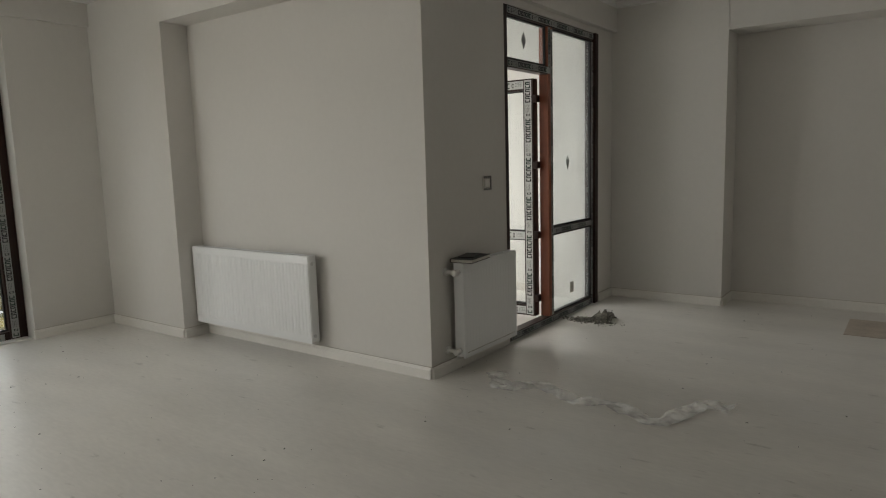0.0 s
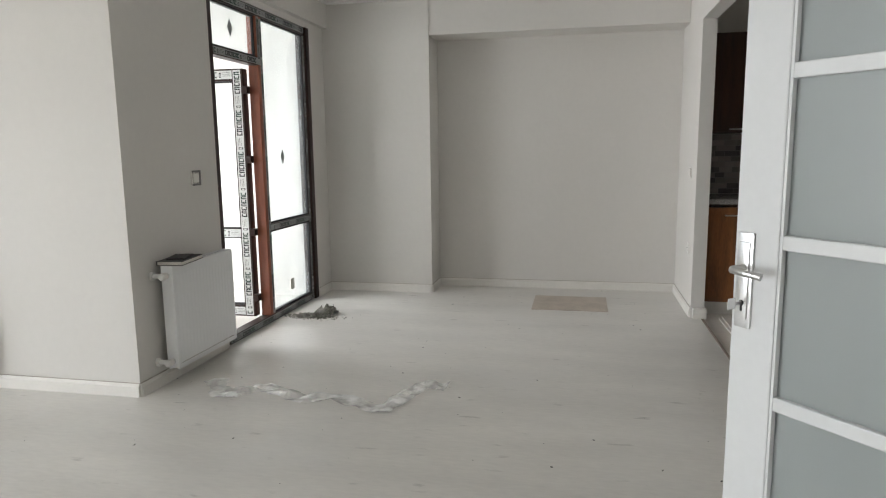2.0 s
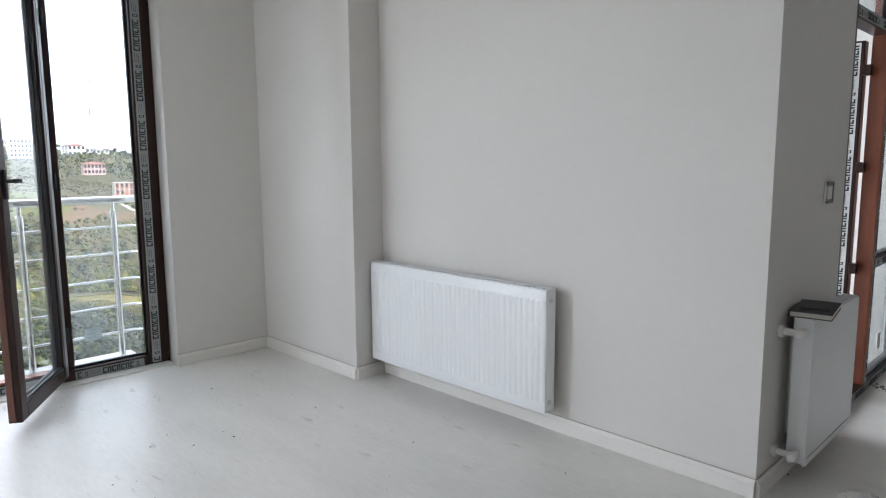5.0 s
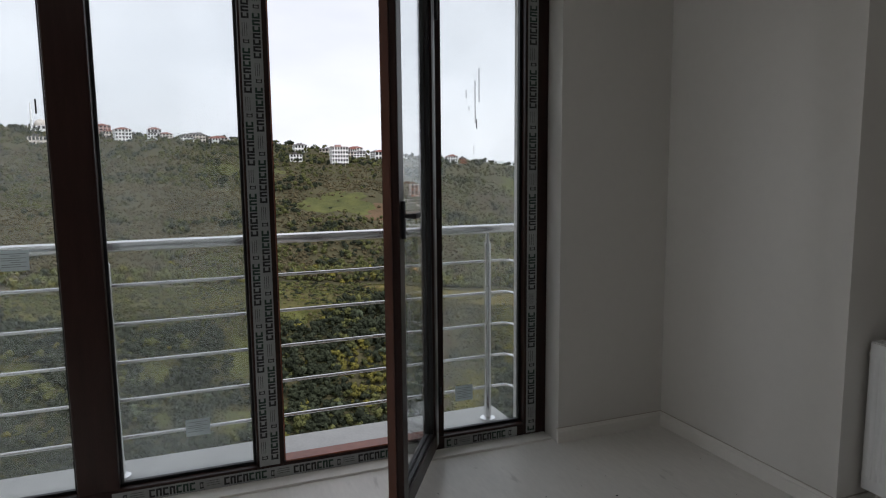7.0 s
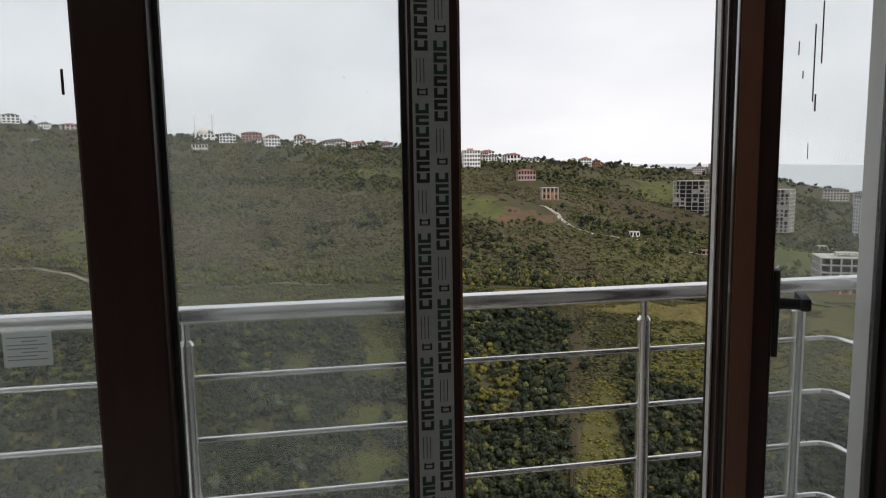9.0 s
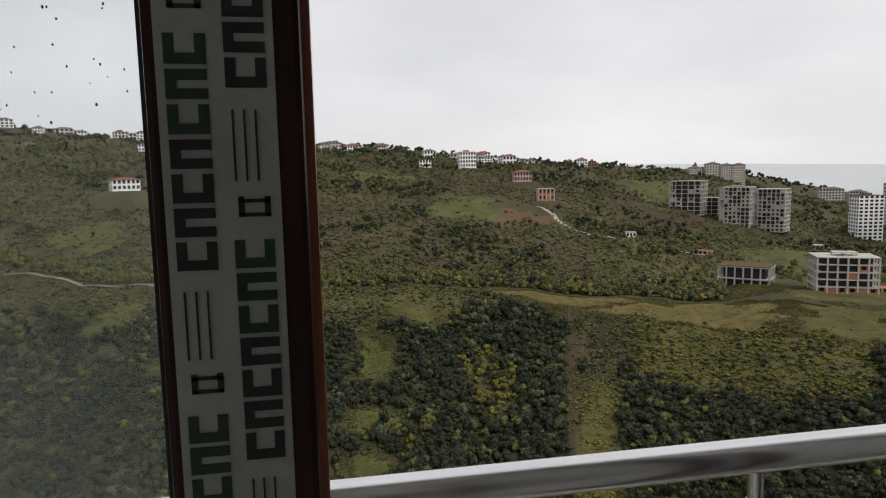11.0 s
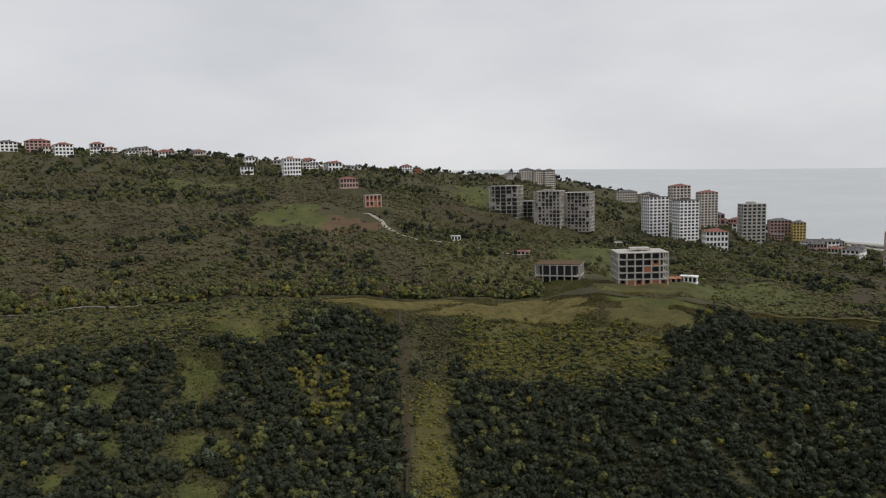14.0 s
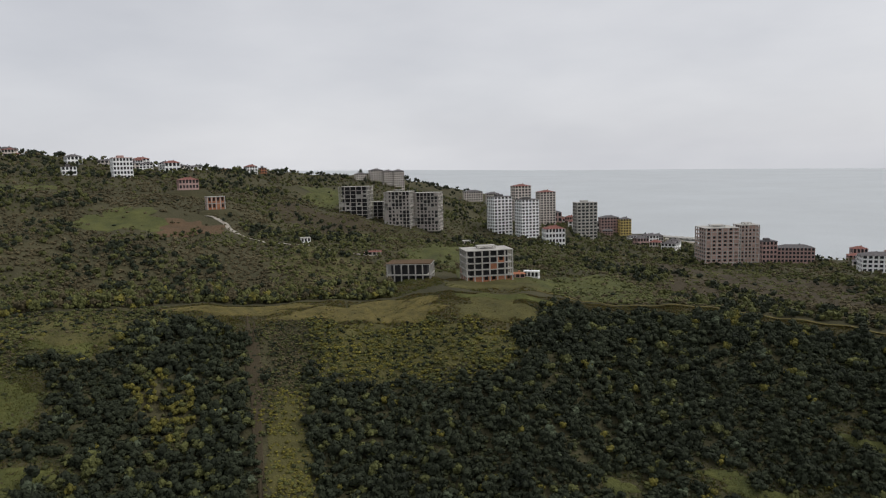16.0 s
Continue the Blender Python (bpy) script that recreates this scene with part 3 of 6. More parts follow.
solid("ceiling_loggia", boxes((-2.1, -0.2, 0.15, 2.76, CEIL, CEIL + 0.15)), M_CEIL, "white loggia ceiling", "ceiling", "structure")
solid("baseboard", boxes((-1.96, -0.62, 2.605, 2.62, 0.0, 0.08)), M_TILE, "tile skirting in the loggia", "baseboard", "structure")

# ---- kitchen ----
solid("floor_kitchen", boxes((3.23, 5.0, -0.3, 2.95, -0.12, -0.008)), M_TILE, "grey dusty kitchen floor tiles", "floor", "structure")
solid("wall_kitchen", boxes((3.25, 5.1, 2.95, 3.152, 0, CEIL), (5.0, 5.1, -0.3, 2.95, 0, CEIL), (3.25, 5.1, -0.4, -0.3, 0, CEIL)), M_WALL, "plain kitchen walls", "wall", "structure")
solid("threshold", boxes((3.222, 3.24, 0.19, 2.225, -0.008, 0.004), bevel=0.002), M_GAP, "dark metal threshold strip at the kitchen", "threshold", "structure")
solid("corner_block", boxes((3.16, 3.262, 2.165, 2.222, 0.0, 0.075), bevel=0.008), M_SKIRT, "white end block of the skirting", "trim", "structure")


# ---- things in the rooms ----
def radiator(name, length, at, label, rib=0.003):
    """White panel radiator, ribbed front, side covers, top grille, valves. Local x along the wall, y out of the wall is negative."""
    rad = thing(name, label, "radiator", at, group="panel radiators")
    H, D0, D1 = 0.59, -0.045, -0.115
    bm = bmesh.new()
    box(bm, 0.0, length, D1 + 0.004, D1 + 0.016, 0.0, H, bevel=0.004)
    box(bm, 0.0, length, D0 - 0.012, D0, 0.0, H, bevel=0.003)
    part("panel", bm, M_RAD, rad, smooth=True)
    ribs = bmesh.new()
    n = int(length / 0.0333)
    for i in range(n):
        x = (i + 0.5) * length / n
        prof = [(-0.0135, 0.0), (-0.006, -rib), (0.006, -rib), (0.0135, 0.0)]
        lo = [ribs.verts.new((x + u, D1 + 0.004 + v, 0.045 + (0.012 if v else 0))) for u, v in prof]
        hi = [ribs.verts.new((x + u, D1 + 0.004 + v, H - 0.045 - (0.012 if v else 0))) for u, v in prof]
        for k in range(3):
            ribs.faces.new((lo[k], lo[k + 1], hi[k + 1], hi[k]))
        ribs.faces.new(lo[::-1])
        ribs.faces.new(hi)
    part("ribs", ribs, M_RAD, rad, "vertical pressed ribs")
    for x0 in (-0.002, length - 0.002):
        part("side_cover", boxes((x0, x0 + 0.004, D1 + 0.012, D0 + 0.004, 0.01, H + 0.004), bevel=0.0015), M_RAD, rad)
    slats = boxes(*[(0.004, length - 0.004, D1 + 0.017, D1 + 0.021, H - 0.006, H + 0.003), (0.004, length - 0.004, D0 - 0.004, D0, H - 0.006, H + 0.003)]
                  + [(0.01 + i * 0.03, 0.013 + i * 0.03, D1 + 0.021, D0 - 0.004, H - 0.006, H + 0.001) for i in range(int((length - 0.02) / 0.03))])
    part("grille", slats, M_RAD, rad)
    fins = boxes(*[(0.02 + i * 0.04, 0.022 + i * 0.04, D1 + 0.02, D0 - 0.014, 0.03, H - 0.02) for i in range(int((length - 0.04) / 0.04))])
    part("convector", fins, M_RAD, rad)
    for z in (0.05, H - 0.05):
        v = bmesh.new()
        rod(v, (-0.004, -0.08, z), (-0.022, -0.08, z), 0.014, 14)
        part("union", v, M_STEEL, rad, smooth=True)
        v = bmesh.new()
        rod(v, (-0.022, -0.08, z), (-0.058, -0.08, z), 0.020, 18)
        rod(v, (-0.058, -0.08, z), (-0.064, -0.08, z), 0.020, 18, 0.014)
        part("valve_cap", v, M_VALVE, rad, smooth=True)
        v = bmesh.new()
        rod(v, (-0.034, -0.07, z), (-0.034, 0.0, z), 0.013, 14)
        rod(v, (-0.034, -0.018, z), (-0.034, -0.001, z), 0.024, 18)
        part("pipe", v, M_VALVE, rad, smooth=True)
        v = bmesh.new()
        rod(v, (length + 0.001, -0.08, z), (length + 0.008, -0.08, z), 0.012, 12)
        part("plug", v, M_STEEL, rad, smooth=True)
    for x in (0.12, length - 0.12):
        part("bracket", boxes((x - 0.02, x + 0.02, D0, 0.0, 0.08, H - 0.08)), M_RAD, rad)
    return rad


radiator("radiator", 1.288, pose(-2.205, 0.0, 0.112), "white ribbed panel radiator on the niche wall")
rad2 = radiator("radiator", 0.64, pose(0.0, 0.195, 0.092) @ Matrix.Rotation(radians(90), 4, "Z"), "short white panel radiator with a notebook on top", rib=0.0012)
part("slot_row", boxes(*[(0.03 + k * 0.0145, 0.037 + k * 0.0145, -0.1125, -0.1108, 0.030, 0.034) for k in range(40)]), M_GAP, rad2, "row of small dark slots along the lower edge")

book = thing("notebook", "dark notebook lying on the short radiator", "book", pose(0.075, 0.33, 0.6865, 0, 0, 8))
part("cover", boxes((-0.075, 0.075, -0.135, 0.135, 0.0, 0.003), (-0.075, 0.075, -0.135, 0.135, 0.021, 0.024), (-0.075, -0.071, -0.135, 0.135, 0.003, 0.021), bevel=0.001), M_BOOK, book)
part("page_block", boxes((-0.069, 0.072, -0.131, 0.131, 0.0035, 0.0205)), M_PAPER, book, "pale page block")
book2 = thing("notebook", "thin dark booklet on top of the notebook", "book", pose(0.072, 0.33, 0.7115, 0, 0, 16))
part("cover", boxes((-0.05, 0.05, -0.085, 0.085, 0.0, 0.008), bevel=0.001), M_BOOK, book2)


def wall_plate(name, at, label, category, socket=False):
    """A square wall plate: frame and rocker, or a socket's round dish. Local x across, y out of the wall, z up."""
    p = thing(name, label, category, at)
    part("plate", boxes((-0.041, 0.041, 0.0, 0.009, -0.041, 0.041), bevel=0.003), M_SWITCH, p)
    if socket:
        bm = bmesh.new()
        rod(bm, (0, 0.009, 0), (0, 0.012, 0), 0.028, 20)
        part("dish", bm, M_SWITCH, p, smooth=True)
        bm = bmesh.new()
        for x in (-0.0095, 0.0095):
            rod(bm, (x, 0.0122, 0), (x, 0.0135, 0), 0.003, 8)
        part("holes", bm, M_SEAL, p)
    else:
        part("rocker", boxes((-0.028, 0.028, 0.0092, 0.015, -0.028, 0.028), bevel=0.002), M_SWITCH, p)
        part("shadow_gap", boxes((-0.031, 0.031, 0.0088, 0.0094, -0.031, 0.031)), M_GAP, p)
    return p


east_face = Matrix.Rotation(radians(-90), 4, "Z")
bare_switch = wall_plate("light_switch", pose(0.0, 0.645, 1.15) @ east_face, "light switch with a grey bracket and half its cover off", "switch")
part("bracket", boxes((-0.046, -0.034, 0.0095, 0.0165, -0.046, 0.046), (-0.034, 0.04, 0.0095, 0.0165, 0.033, 0.046), (-0.034, 0.04, 0.0095, 0.0165, -0.046, -0.033), bevel=0.0015), M_BRACKET, bare_switch, "grey open bracket")
west_face = Matrix.Rotation(radians(90), 4, "Z")
wall_plate("light_switch", pose(3.152, 2.47, 1.10) @ west_face, "cream light switch near the kitchen opening", "switch")
wall_plate("socket", pose(3.152, 2.43, 0.51) @ west_face, "cream wall socket near the kitchen opening", "socket", socket=True)

# room door, white, with frosted panes, standing open
door_at = pose(3.205, -2.135, 0.008) @ Matrix.Rotation(math.atan2(0.757, -0.653), 4, "Z")
door = thing("door_2", "white panelled room door with frosted glass, standing open", "door", door_at, kind="structure")
DW, DH, T = 0.845, 2.03, 0.02
part("stile", boxes((DW - 0.100, DW, -T, T, 0, DH), bevel=0.004), M_DOOR, door)
part("stile", boxes((0, 0.100, -T, T, 0, DH), bevel=0.004), M_DOOR, door)
part("rail", boxes((0.100, DW - 0.100, -T, T, 0, 0.22), bevel=0.004), M_DOOR, door)
part("rail", boxes((0.100, DW - 0.100, -T, T, DH - 0.13, DH), bevel=0.004), M_DOOR, door)
bars = (0.425, 0.762, 1.10, 1.437, 1.77)
for z in bars[:]:
    part("glazing_bar", boxes((0.100, DW - 0.100, -0.016, 0.016, z - 0.015, z + 0.015), bevel=0.003), M_DOOR, door)
levels = (0.22, *[v for z in bars for v in (z - 0.015, z + 0.015)], DH - 0.13)
for a, b in zip(levels[::2], levels[1::2]):
    g = part("frosted_pane", boxes((0.100, DW - 0.100, -0.003, 0.003, a, b)), M_FROST, door, "frosted glass")
part("bead", boxes((DW - 0.106, DW - 0.100, 0.004, 0.017, 0.22, DH - 0.13), (DW - 0.106, DW - 0.100, -0.017, -0.004, 0.22, DH - 0.13)), M_DOOR, door)
for sgn in (1, -1):
    y = sgn * T
    pl = part("handle_plate", boxes((DW - 0.048, DW - 0.010, min(y, y + sgn * 0.006), max(y, y + sgn * 0.006), 0.91, 1.115), bevel=0.0028), M_STEEL, door, "brushed steel handle plate", smooth=True)
    part("handle_plate_step", boxes((DW - 0.041, DW - 0.017, min(y + sgn * .006, y + sgn * 0.0095), max(y + sgn * .006, y + sgn * 0.0095), 0.93, 1.095), bevel=0.0015), M_STEEL, pl, smooth=True)
    lv = bmesh.new()
    rod(lv, (DW - 0.029, y + sgn * 0.006, 1.04), (DW - 0.029, y + sgn * 0.045, 1.04), 0.008, 14)
    for k in range(8):
        u = k / 8
        rod(lv, (DW - 0.029 - 0.068 * u, y + sgn * (0.045 + 0.006 * math.sin(3 * u)), 1.04 - 0.006 * u * u), (DW - 0.029 - 0.068 * (u + 0.125), y + sgn * (0.045 + 0.006 * math.sin(3 * (u + .125))), 1.04 - 0.006 * (u + .125) ** 2), 0.0085 - 0.001 * u, 12)
    part("lever", lv, M_STEEL, pl, smooth=True)
    kh = bmesh.new()
    rod(kh, (DW - 0.029, y + sgn * 0.0097, 0.965), (DW - 0.029, y + sgn * 0.0103, 0.965), 0.006, 12)
    box(kh, DW - 0.0315, DW - 0.0265, min(y + sgn * .0097, y + sgn * .0103), max(y + sgn * .0097, y + sgn * .0103), 0.947, 0.963)
    part("keyhole", kh, M_SEAL, pl)
key = boxes((DW - 0.0305, DW - 0.0275, T + 0.0, T + 0.035, 0.962, 0.968), (DW - 0.0305, DW - 0.0275, T + 0.030, T + 0.052, 0.955, 0.978), bevel=0.001)
part("key", key, M_STEEL, door, "small key left in the lock")
for hz in (0.2, 1.0, 1.8):
    hbm = bmesh.new()
    rod(hbm, (-0.006, 0.018, hz), (-0.006, 0.018, hz + 0.1), 0.008, 10)
    part("hinge", hbm, M_STEEL, door, smooth=True)
solid("door_frame", boxes((3.13, 3.27, -2.19, -2.16, 0, 2.11), (3.13, 3.27, -1.25, -1.22, 0, 2.11), (3.13, 3.27, -2.16, -1.25, 2.08, 2.11), bevel=0.003), M_DOOR, "white lacquered door frame", "door frame", "structure")

MOSAIC = {}

# kitchen: base unit, wall units, worktop, mosaic
def unit(name, x0, x1, y0, y1, z0, z1, mat, label, handle_z, doors=1, plinth=0.0):
    u = thing(name, label, "cabinet", pose(x0, y1, z0))
    w, d, h = x1 - x0, y1 - y0, z1 - z0
    part("body", boxes((0, 0.018, -d + 0.02, 0, plinth, h), (w - 0.018, w, -d + 0.02, 0, plinth, h), (0.018, w - 0.018, -d + 0.02, 0, plinth, plinth + 0.018), (0.018, w - 0.018, -d + 0.02, 0, h - 0.018, h), (0.018, w - 0.018, -0.012, 0, plinth + 0.018, h - 0.018)), mat, u)
    for k in range(doors):
        a, b = k * w / doors + 0.002, (k + 1) * w / doors - 0.002
        dr = part("door", boxes((a, b, -d, -d + 0.018, plinth + 0.004, h - 0.003), bevel=0.002), mat, u)
        hd = bmesh.new()
        cx = (a + b) / 2
        rod(hd, (cx - 0.06, -d - 0.022, handle_z - z0), (cx + 0.06, -d - 0.022, handle_z - z0), 0.005, 10)
        for q in (-0.045, 0.045):
            rod(hd, (cx + q, -d - 0.022, handle_z - z0), (cx + q, -d, handle_z - z0), 0.004, 8)
        part("handle", hd, M_STEEL, dr, "steel bar handle", smooth=True)
    if plinth:
        part("plinth", boxes((0.0, w, -d + 0.03, -d + 0.045, 0.0, plinth - 0.002)), M_SKIRT, u, "white plinth")
    return u


unit("base_cabinet", 3.262, 3.64, 2.36, 2.948, -0.008, 0.835, M_CAB, "walnut-coloured kitchen base cabinet with a white plinth", 0.775, plinth=0.10)
unit("base_cabinet", 4.24, 4.98, 2.36, 2.948, -0.008, 0.835, M_CAB, "walnut-coloured kitchen base cabinet with a white plinth", 0.775, 2, plinth=0.10)
unit("wall_cabinet", 3.262, 3.74, 2.62, 2.948, 1.40, 2.17, M_CABD, "dark walnut kitchen wall cabinet", 1.43, 1)
unit("wall_cabinet", 3.742, 4.36, 2.62, 2.948, 1.40, 2.17, M_CABD, "dark walnut kitchen wall cabinet", 1.43, 1)
unit("wall_cabinet", 4.362, 4.98, 2.62, 2.948, 1.40, 2.17, M_CABD, "dark walnut kitchen wall cabinet", 1.43, 1)
solid("worktop", boxes((3.256, 4.99, 2.335, 2.946, 0.86, 0.90), bevel=0.004), M_GRANITE, "speckled grey granite kitchen worktop", "worktop")
solid("worktop_support", boxes((3.262, 4.98, 2.40, 2.94, 0.8355, 0.8595)), M_CABD, "dark board under the worktop", "board")
wall_plate("socket", pose(3.83, 2.938, 1.12) @ Matrix.Rotation(radians(180), 4, "Z"), "cream socket on the kitchen mosaic", "socket", socket=True)
wall_plate("socket", pose(3.70, 2.95, 0.60) @ Matrix.Rotation(radians(180), 4, "Z"), "cream socket in the empty appliance bay", "socket", socket=True)
tile_plate = thing("floor_tile", "spare pale tile lying by the cabinets", "tile", pose(3.57, 2.02, -0.008))
part("tile", boxes((-0.21, 0.21, -0.22, 0.2, 0.0, 0.012), bevel=0.002), M_TILE, tile_plate)
part("tile", boxes((-0.19, 0.22, -0.215, 0.2, 0.0125, 0.024), bevel=0.002), M_TILE, tile_plate)

# board lying on the floor, debris, plastic film, crumbs
solid("board", boxes((1.93, 2.54, 2.285, 2.80, 0.0, 0.005), bevel=0.0015), M_MATT, "thin beige board lying on the laminate", "board")
rnd = random.Random(9)


def heap(name, cx, cy, rx, ry, height, count, mat, label):
    """A low heap of crumbs and flakes."""
    bm = bmesh.new()
    for k in range(count):
        a, q = rnd.uniform(0, 6.28), abs(rnd.gauss(0, 0.5))
        x, y = cx + rx * q * math.cos(a), cy + ry * q * math.sin(a)
        s = rnd.uniform(0.004, 0.022) * (1.3 - min(q, 1))
        zz = max(0.003, height * max(0, 1 - q) * rnd.random())
        bmesh.ops.create_icosphere(bm, subdivisions=1, radius=max(s, 0.003), matrix=Matrix.Translation((x, y, zz)) @ Euler((rnd.random() * 3, rnd.random() * 3, rnd.random() * 3)).to_matrix().to_4x4() @ Matrix.Diagonal((1.4, 0.8, 0.4, 1)))
    return solid(name, bm, mat, label, "debris", "stuff")


heap("debris_heap", 0.22, 1.78, 0.30, 0.11, 0.010, 300, M_DEBRIS, "small heap of plaster crumbs by the loggia door")
rag = bmesh.new()
bmesh.ops.create_grid(rag, x_segments=14, y_segments=10, size=0.5)
for v in rag.verts:
    q = noise.noise(Vector((v.co.x * 5, v.co.y * 5, 3.0)))
    v.co = Vector((0.30 + v.co.x * 0.17 + 0.02 * q, 1.90 + v.co.y * 0.13, max(0.004, 0.040 + 0.085 * q - 0.10 * (v.co.x ** 2 + v.co.y ** 2))))
bmesh.ops.solidify(rag, geom=rag.faces[:], thickness=0.003)
solid("rag", rag, M_DEBRIS, "crumpled dirty rag on the debris", "rag", smooth=True)
crumbs = bmesh.new()
for k in range(420):
    x, y = rnd.uniform(-3.2, 3.1), rnd.uniform(-4.0, 3.1)
    s = rnd.choice((0.0015, 0.002, 0.002, 0.003, 0.0045))
    if x < 0 and y > -0.25:
        continue
    bmesh.ops.create_icosphere(crumbs, subdivisions=1, radius=s, matrix=Matrix.Translation((x, y, s * 0.3)) @ Matrix.Rotation(rnd.random() * 3, 4, "Z") @ Matrix.Diagonal((1.6, 0.8, 0.5, 1)))
solid("crumbs", crumbs, M_DARK, "scattered dark crumbs on the floor", "crumbs", "stuff")

# a strip of thin plastic film left on the floor
line = [Vector(p) for p in ((0.27, 0.30, 0), (0.45, 0.06, 0), (0.60, 0.24, 0), (0.88, 0.10, 0), (1.06, 0.15, 0), (1.35, 0.02, 0), (1.48, 0.42, 0), (1.62, 0.40, 0))]
strip = bmesh.new()
prev, count = None, 0
for a, b in zip(line, line[1:]):
    side_v = Vector((-(b - a).y, (b - a).x, 0)).normalized()
    for k in range(14):
        p = a.lerp(b, k / 14)
        count += 1
        row = []
        for j in range(7):
            u = (j / 6 - 0.5) * (0.11 + 0.05 * noise.noise(Vector((count * 0.21, 1, 0))))
            q = p + side_v * u
            q.x += 0.012 * noise.noise(Vector((count * 0.5, j, 4)))
            q.y += 0.012 * noise.noise(Vector((count * 0.5, j, 9)))
            q.z = 0.004 + 0.03 * abs(noise.noise(Vector((q.x * 7, q.y * 9, 2.0)))) + 0.004 * abs(noise.noise(Vector((q.x * 30, q.y * 30, 5.0))))
            row.append(strip.verts.new(q))
        if prev:
            for j in range(6):
                strip.faces.new((prev[j], prev[j + 1], row[j + 1], row[j]))
        prev = row
solid("plastic_sheet", strip, M_SHEET, "crumpled strip of clear plastic lying on the floor", "plastic sheet")

# mosaic pieces of the kitchen splashback
rm = random.Random(5)
back = solid("splashback", boxes((3.262, 4.98, 2.938, 2.9495, 0.902, 1.398)), M_GROUT, "mosaic splashback in grey, beige and brown", "splashback", "structure")
for rowi in range(11):
    x = 3.264 - rm.random() * 0.06
    while x < 4.25:
        wdt = rm.choice((0.075, 0.10, 0.12))
        a, b2 = max(x, 3.264), x + wdt - 0.004
        if b2 - a > 0.02:
            key = ("tile", round(b2 - a, 3))
            if key not in MOSAIC:
                MOSAIC[key] = mesh_of("tile", boxes((0, b2 - a, -0.004, 0, 0, 0.040)), M_MOSAIC)
            t = new("tile", MOSAIC[key])
            t.parent = back
            t.location = (a, 2.9378, 0.906 + rowi * 0.0445)
        x += wdt


# ---- the balcony rail ----
solid("balcony_slab", boxes((-3.86, XO, -4.6, -0.945, -0.2, 0.004), (XO, -3.477, -4.6, -0.87, -0.2, 0.004), bevel=0.004), M_SLAB, "wet pale stone balcony ledge", "ledge", "structure")
solid("wall_reveal", boxes((-3.635, -3.478, -0.889, -0.8585, 0.005, 2.5), bevel=0.004), M_CEIL, "white rendered reveal beside the window", "wall", "structure")
rail = thing("balcony_rail", "polished stainless steel balcony rail with five bars", "railing", pose(-3.666, -0.93, 0.004))
RY = -3.6
rb = bmesh.new()
rod(rb, (0, 0.12, 1.057), (0, RY, 1.057), 0.025, 24)
part("handrail", rb, M_RAIL, rail, smooth=True)
WIRES = (0.884, 0.710, 0.536, 0.361, 0.187)
for z in WIRES:
    wb = bmesh.new()
    rod(wb, (0, -0.055, z), (0, RY, z), 0.008, 12)
    prev = Vector((0, -0.055, z))
    for k in range(1, 7):
        a = k / 6 * math.pi / 2
        nxt = Vector((0.05 - 0.05 * math.cos(a), -0.055 + 0.05 * math.sin(a), z))
        rod(wb, prev, nxt, 0.008, 12)
        prev = nxt
    rod(wb, prev, (0.106, -0.005, z), 0.008, 12)
    part("bar", wb, M_RAIL, rail, smooth=True)
for y in (-1.06, -1.582, -2.891, -3.43, -4.3):
    pb = bmesh.new()
    rod(pb, (0, y + 0.93, 0.0), (0, y + 0.93, 0.975), 0.0205, 20)
    po = part("post", pb, M_RAIL, rail, smooth=True)
    pb = bmesh.new()
    rod(pb, (0, y + 0.93, 0.9755), (0, y + 0.93, 0.988), 0.0205, 20, 0.013)
    rod(pb, (0, y + 0.93, 0.988), (0, y + 0.93, 1.033), 0.011, 16)
    part("collar", pb, M_RAIL, po, smooth=True)
    pb = bmesh.new()
    rod(pb, (0, y + 0.93, 0.0), (0, y + 0.93, 0.012), 0.042, 24)
    part("base_ring", pb, M_RAIL, po, smooth=True)
for y, z, w, h in ((-3.183, 1.047, 0.102, 0.080), (-1.294, 0.259, 0.095, 0.078), (-2.553, 0.276, 0.10, 0.075)):
    lab = thing("glass_label", "small pale printed paper label stuck to the window pane", "label", pose(-3.4448, y, z, 0, 0, 0))
    part("paper", boxes((0, 0.0006, -w / 2, w / 2, -h / 2, h / 2)), M_LABEL, lab)
    part("print", boxes(*[(0.0007, 0.001, -w / 2 + 0.008 + 0.03 * (k % 3 == 1), w / 2 - 0.010 - 0.02 * (k % 2), h / 2 - 0.014 - k * 0.0085, h / 2 - 0.0115 - k * 0.0085) for k in range(int(h / 0.011))]), M_FILM, lab)

# ---- the valley and the hills: ground height by heading and distance ----
OX, OY, EYE = -3.5, -2.0, 1.45
HEAD = (-75, 0, 16, 23, 30, 36, 40, 45, 50, 57, 64, 70, 75, 85, 98, 109, 120, 200)
CREST_Z = (-80, -72, -68, -65, -63, -61.5, -59.5, -56, -56, -58, -57.3, -56.3, -55, -52, -48, -44, -34, -20)
MID_R = (560, 560, 560, 560, 560, 620, 700, 720, 650, 600, 520, 500, 520, 540, 560, 560, 620, 620)
MID_Z = (-95, -90, -86, -83, -81, -80, -76, -72, -66, -53, -45, -31, -24, -17, -12, -6, 12, 20)
FAR_R = (760, 780, 800, 840, 930, 1060, 1060, 1120, 1080, 1000, 900, 820, 820, 870, 900, 900, 900, 900)
FAR_Z = (-106, -106, -106, -106, -106, -104, -88, -58, -33, -4, 2, 9, 15, 33, 46, 55, 72, 80)
crest_r = lambda h: 300 + 6 * np.maximum(0, h - 104)


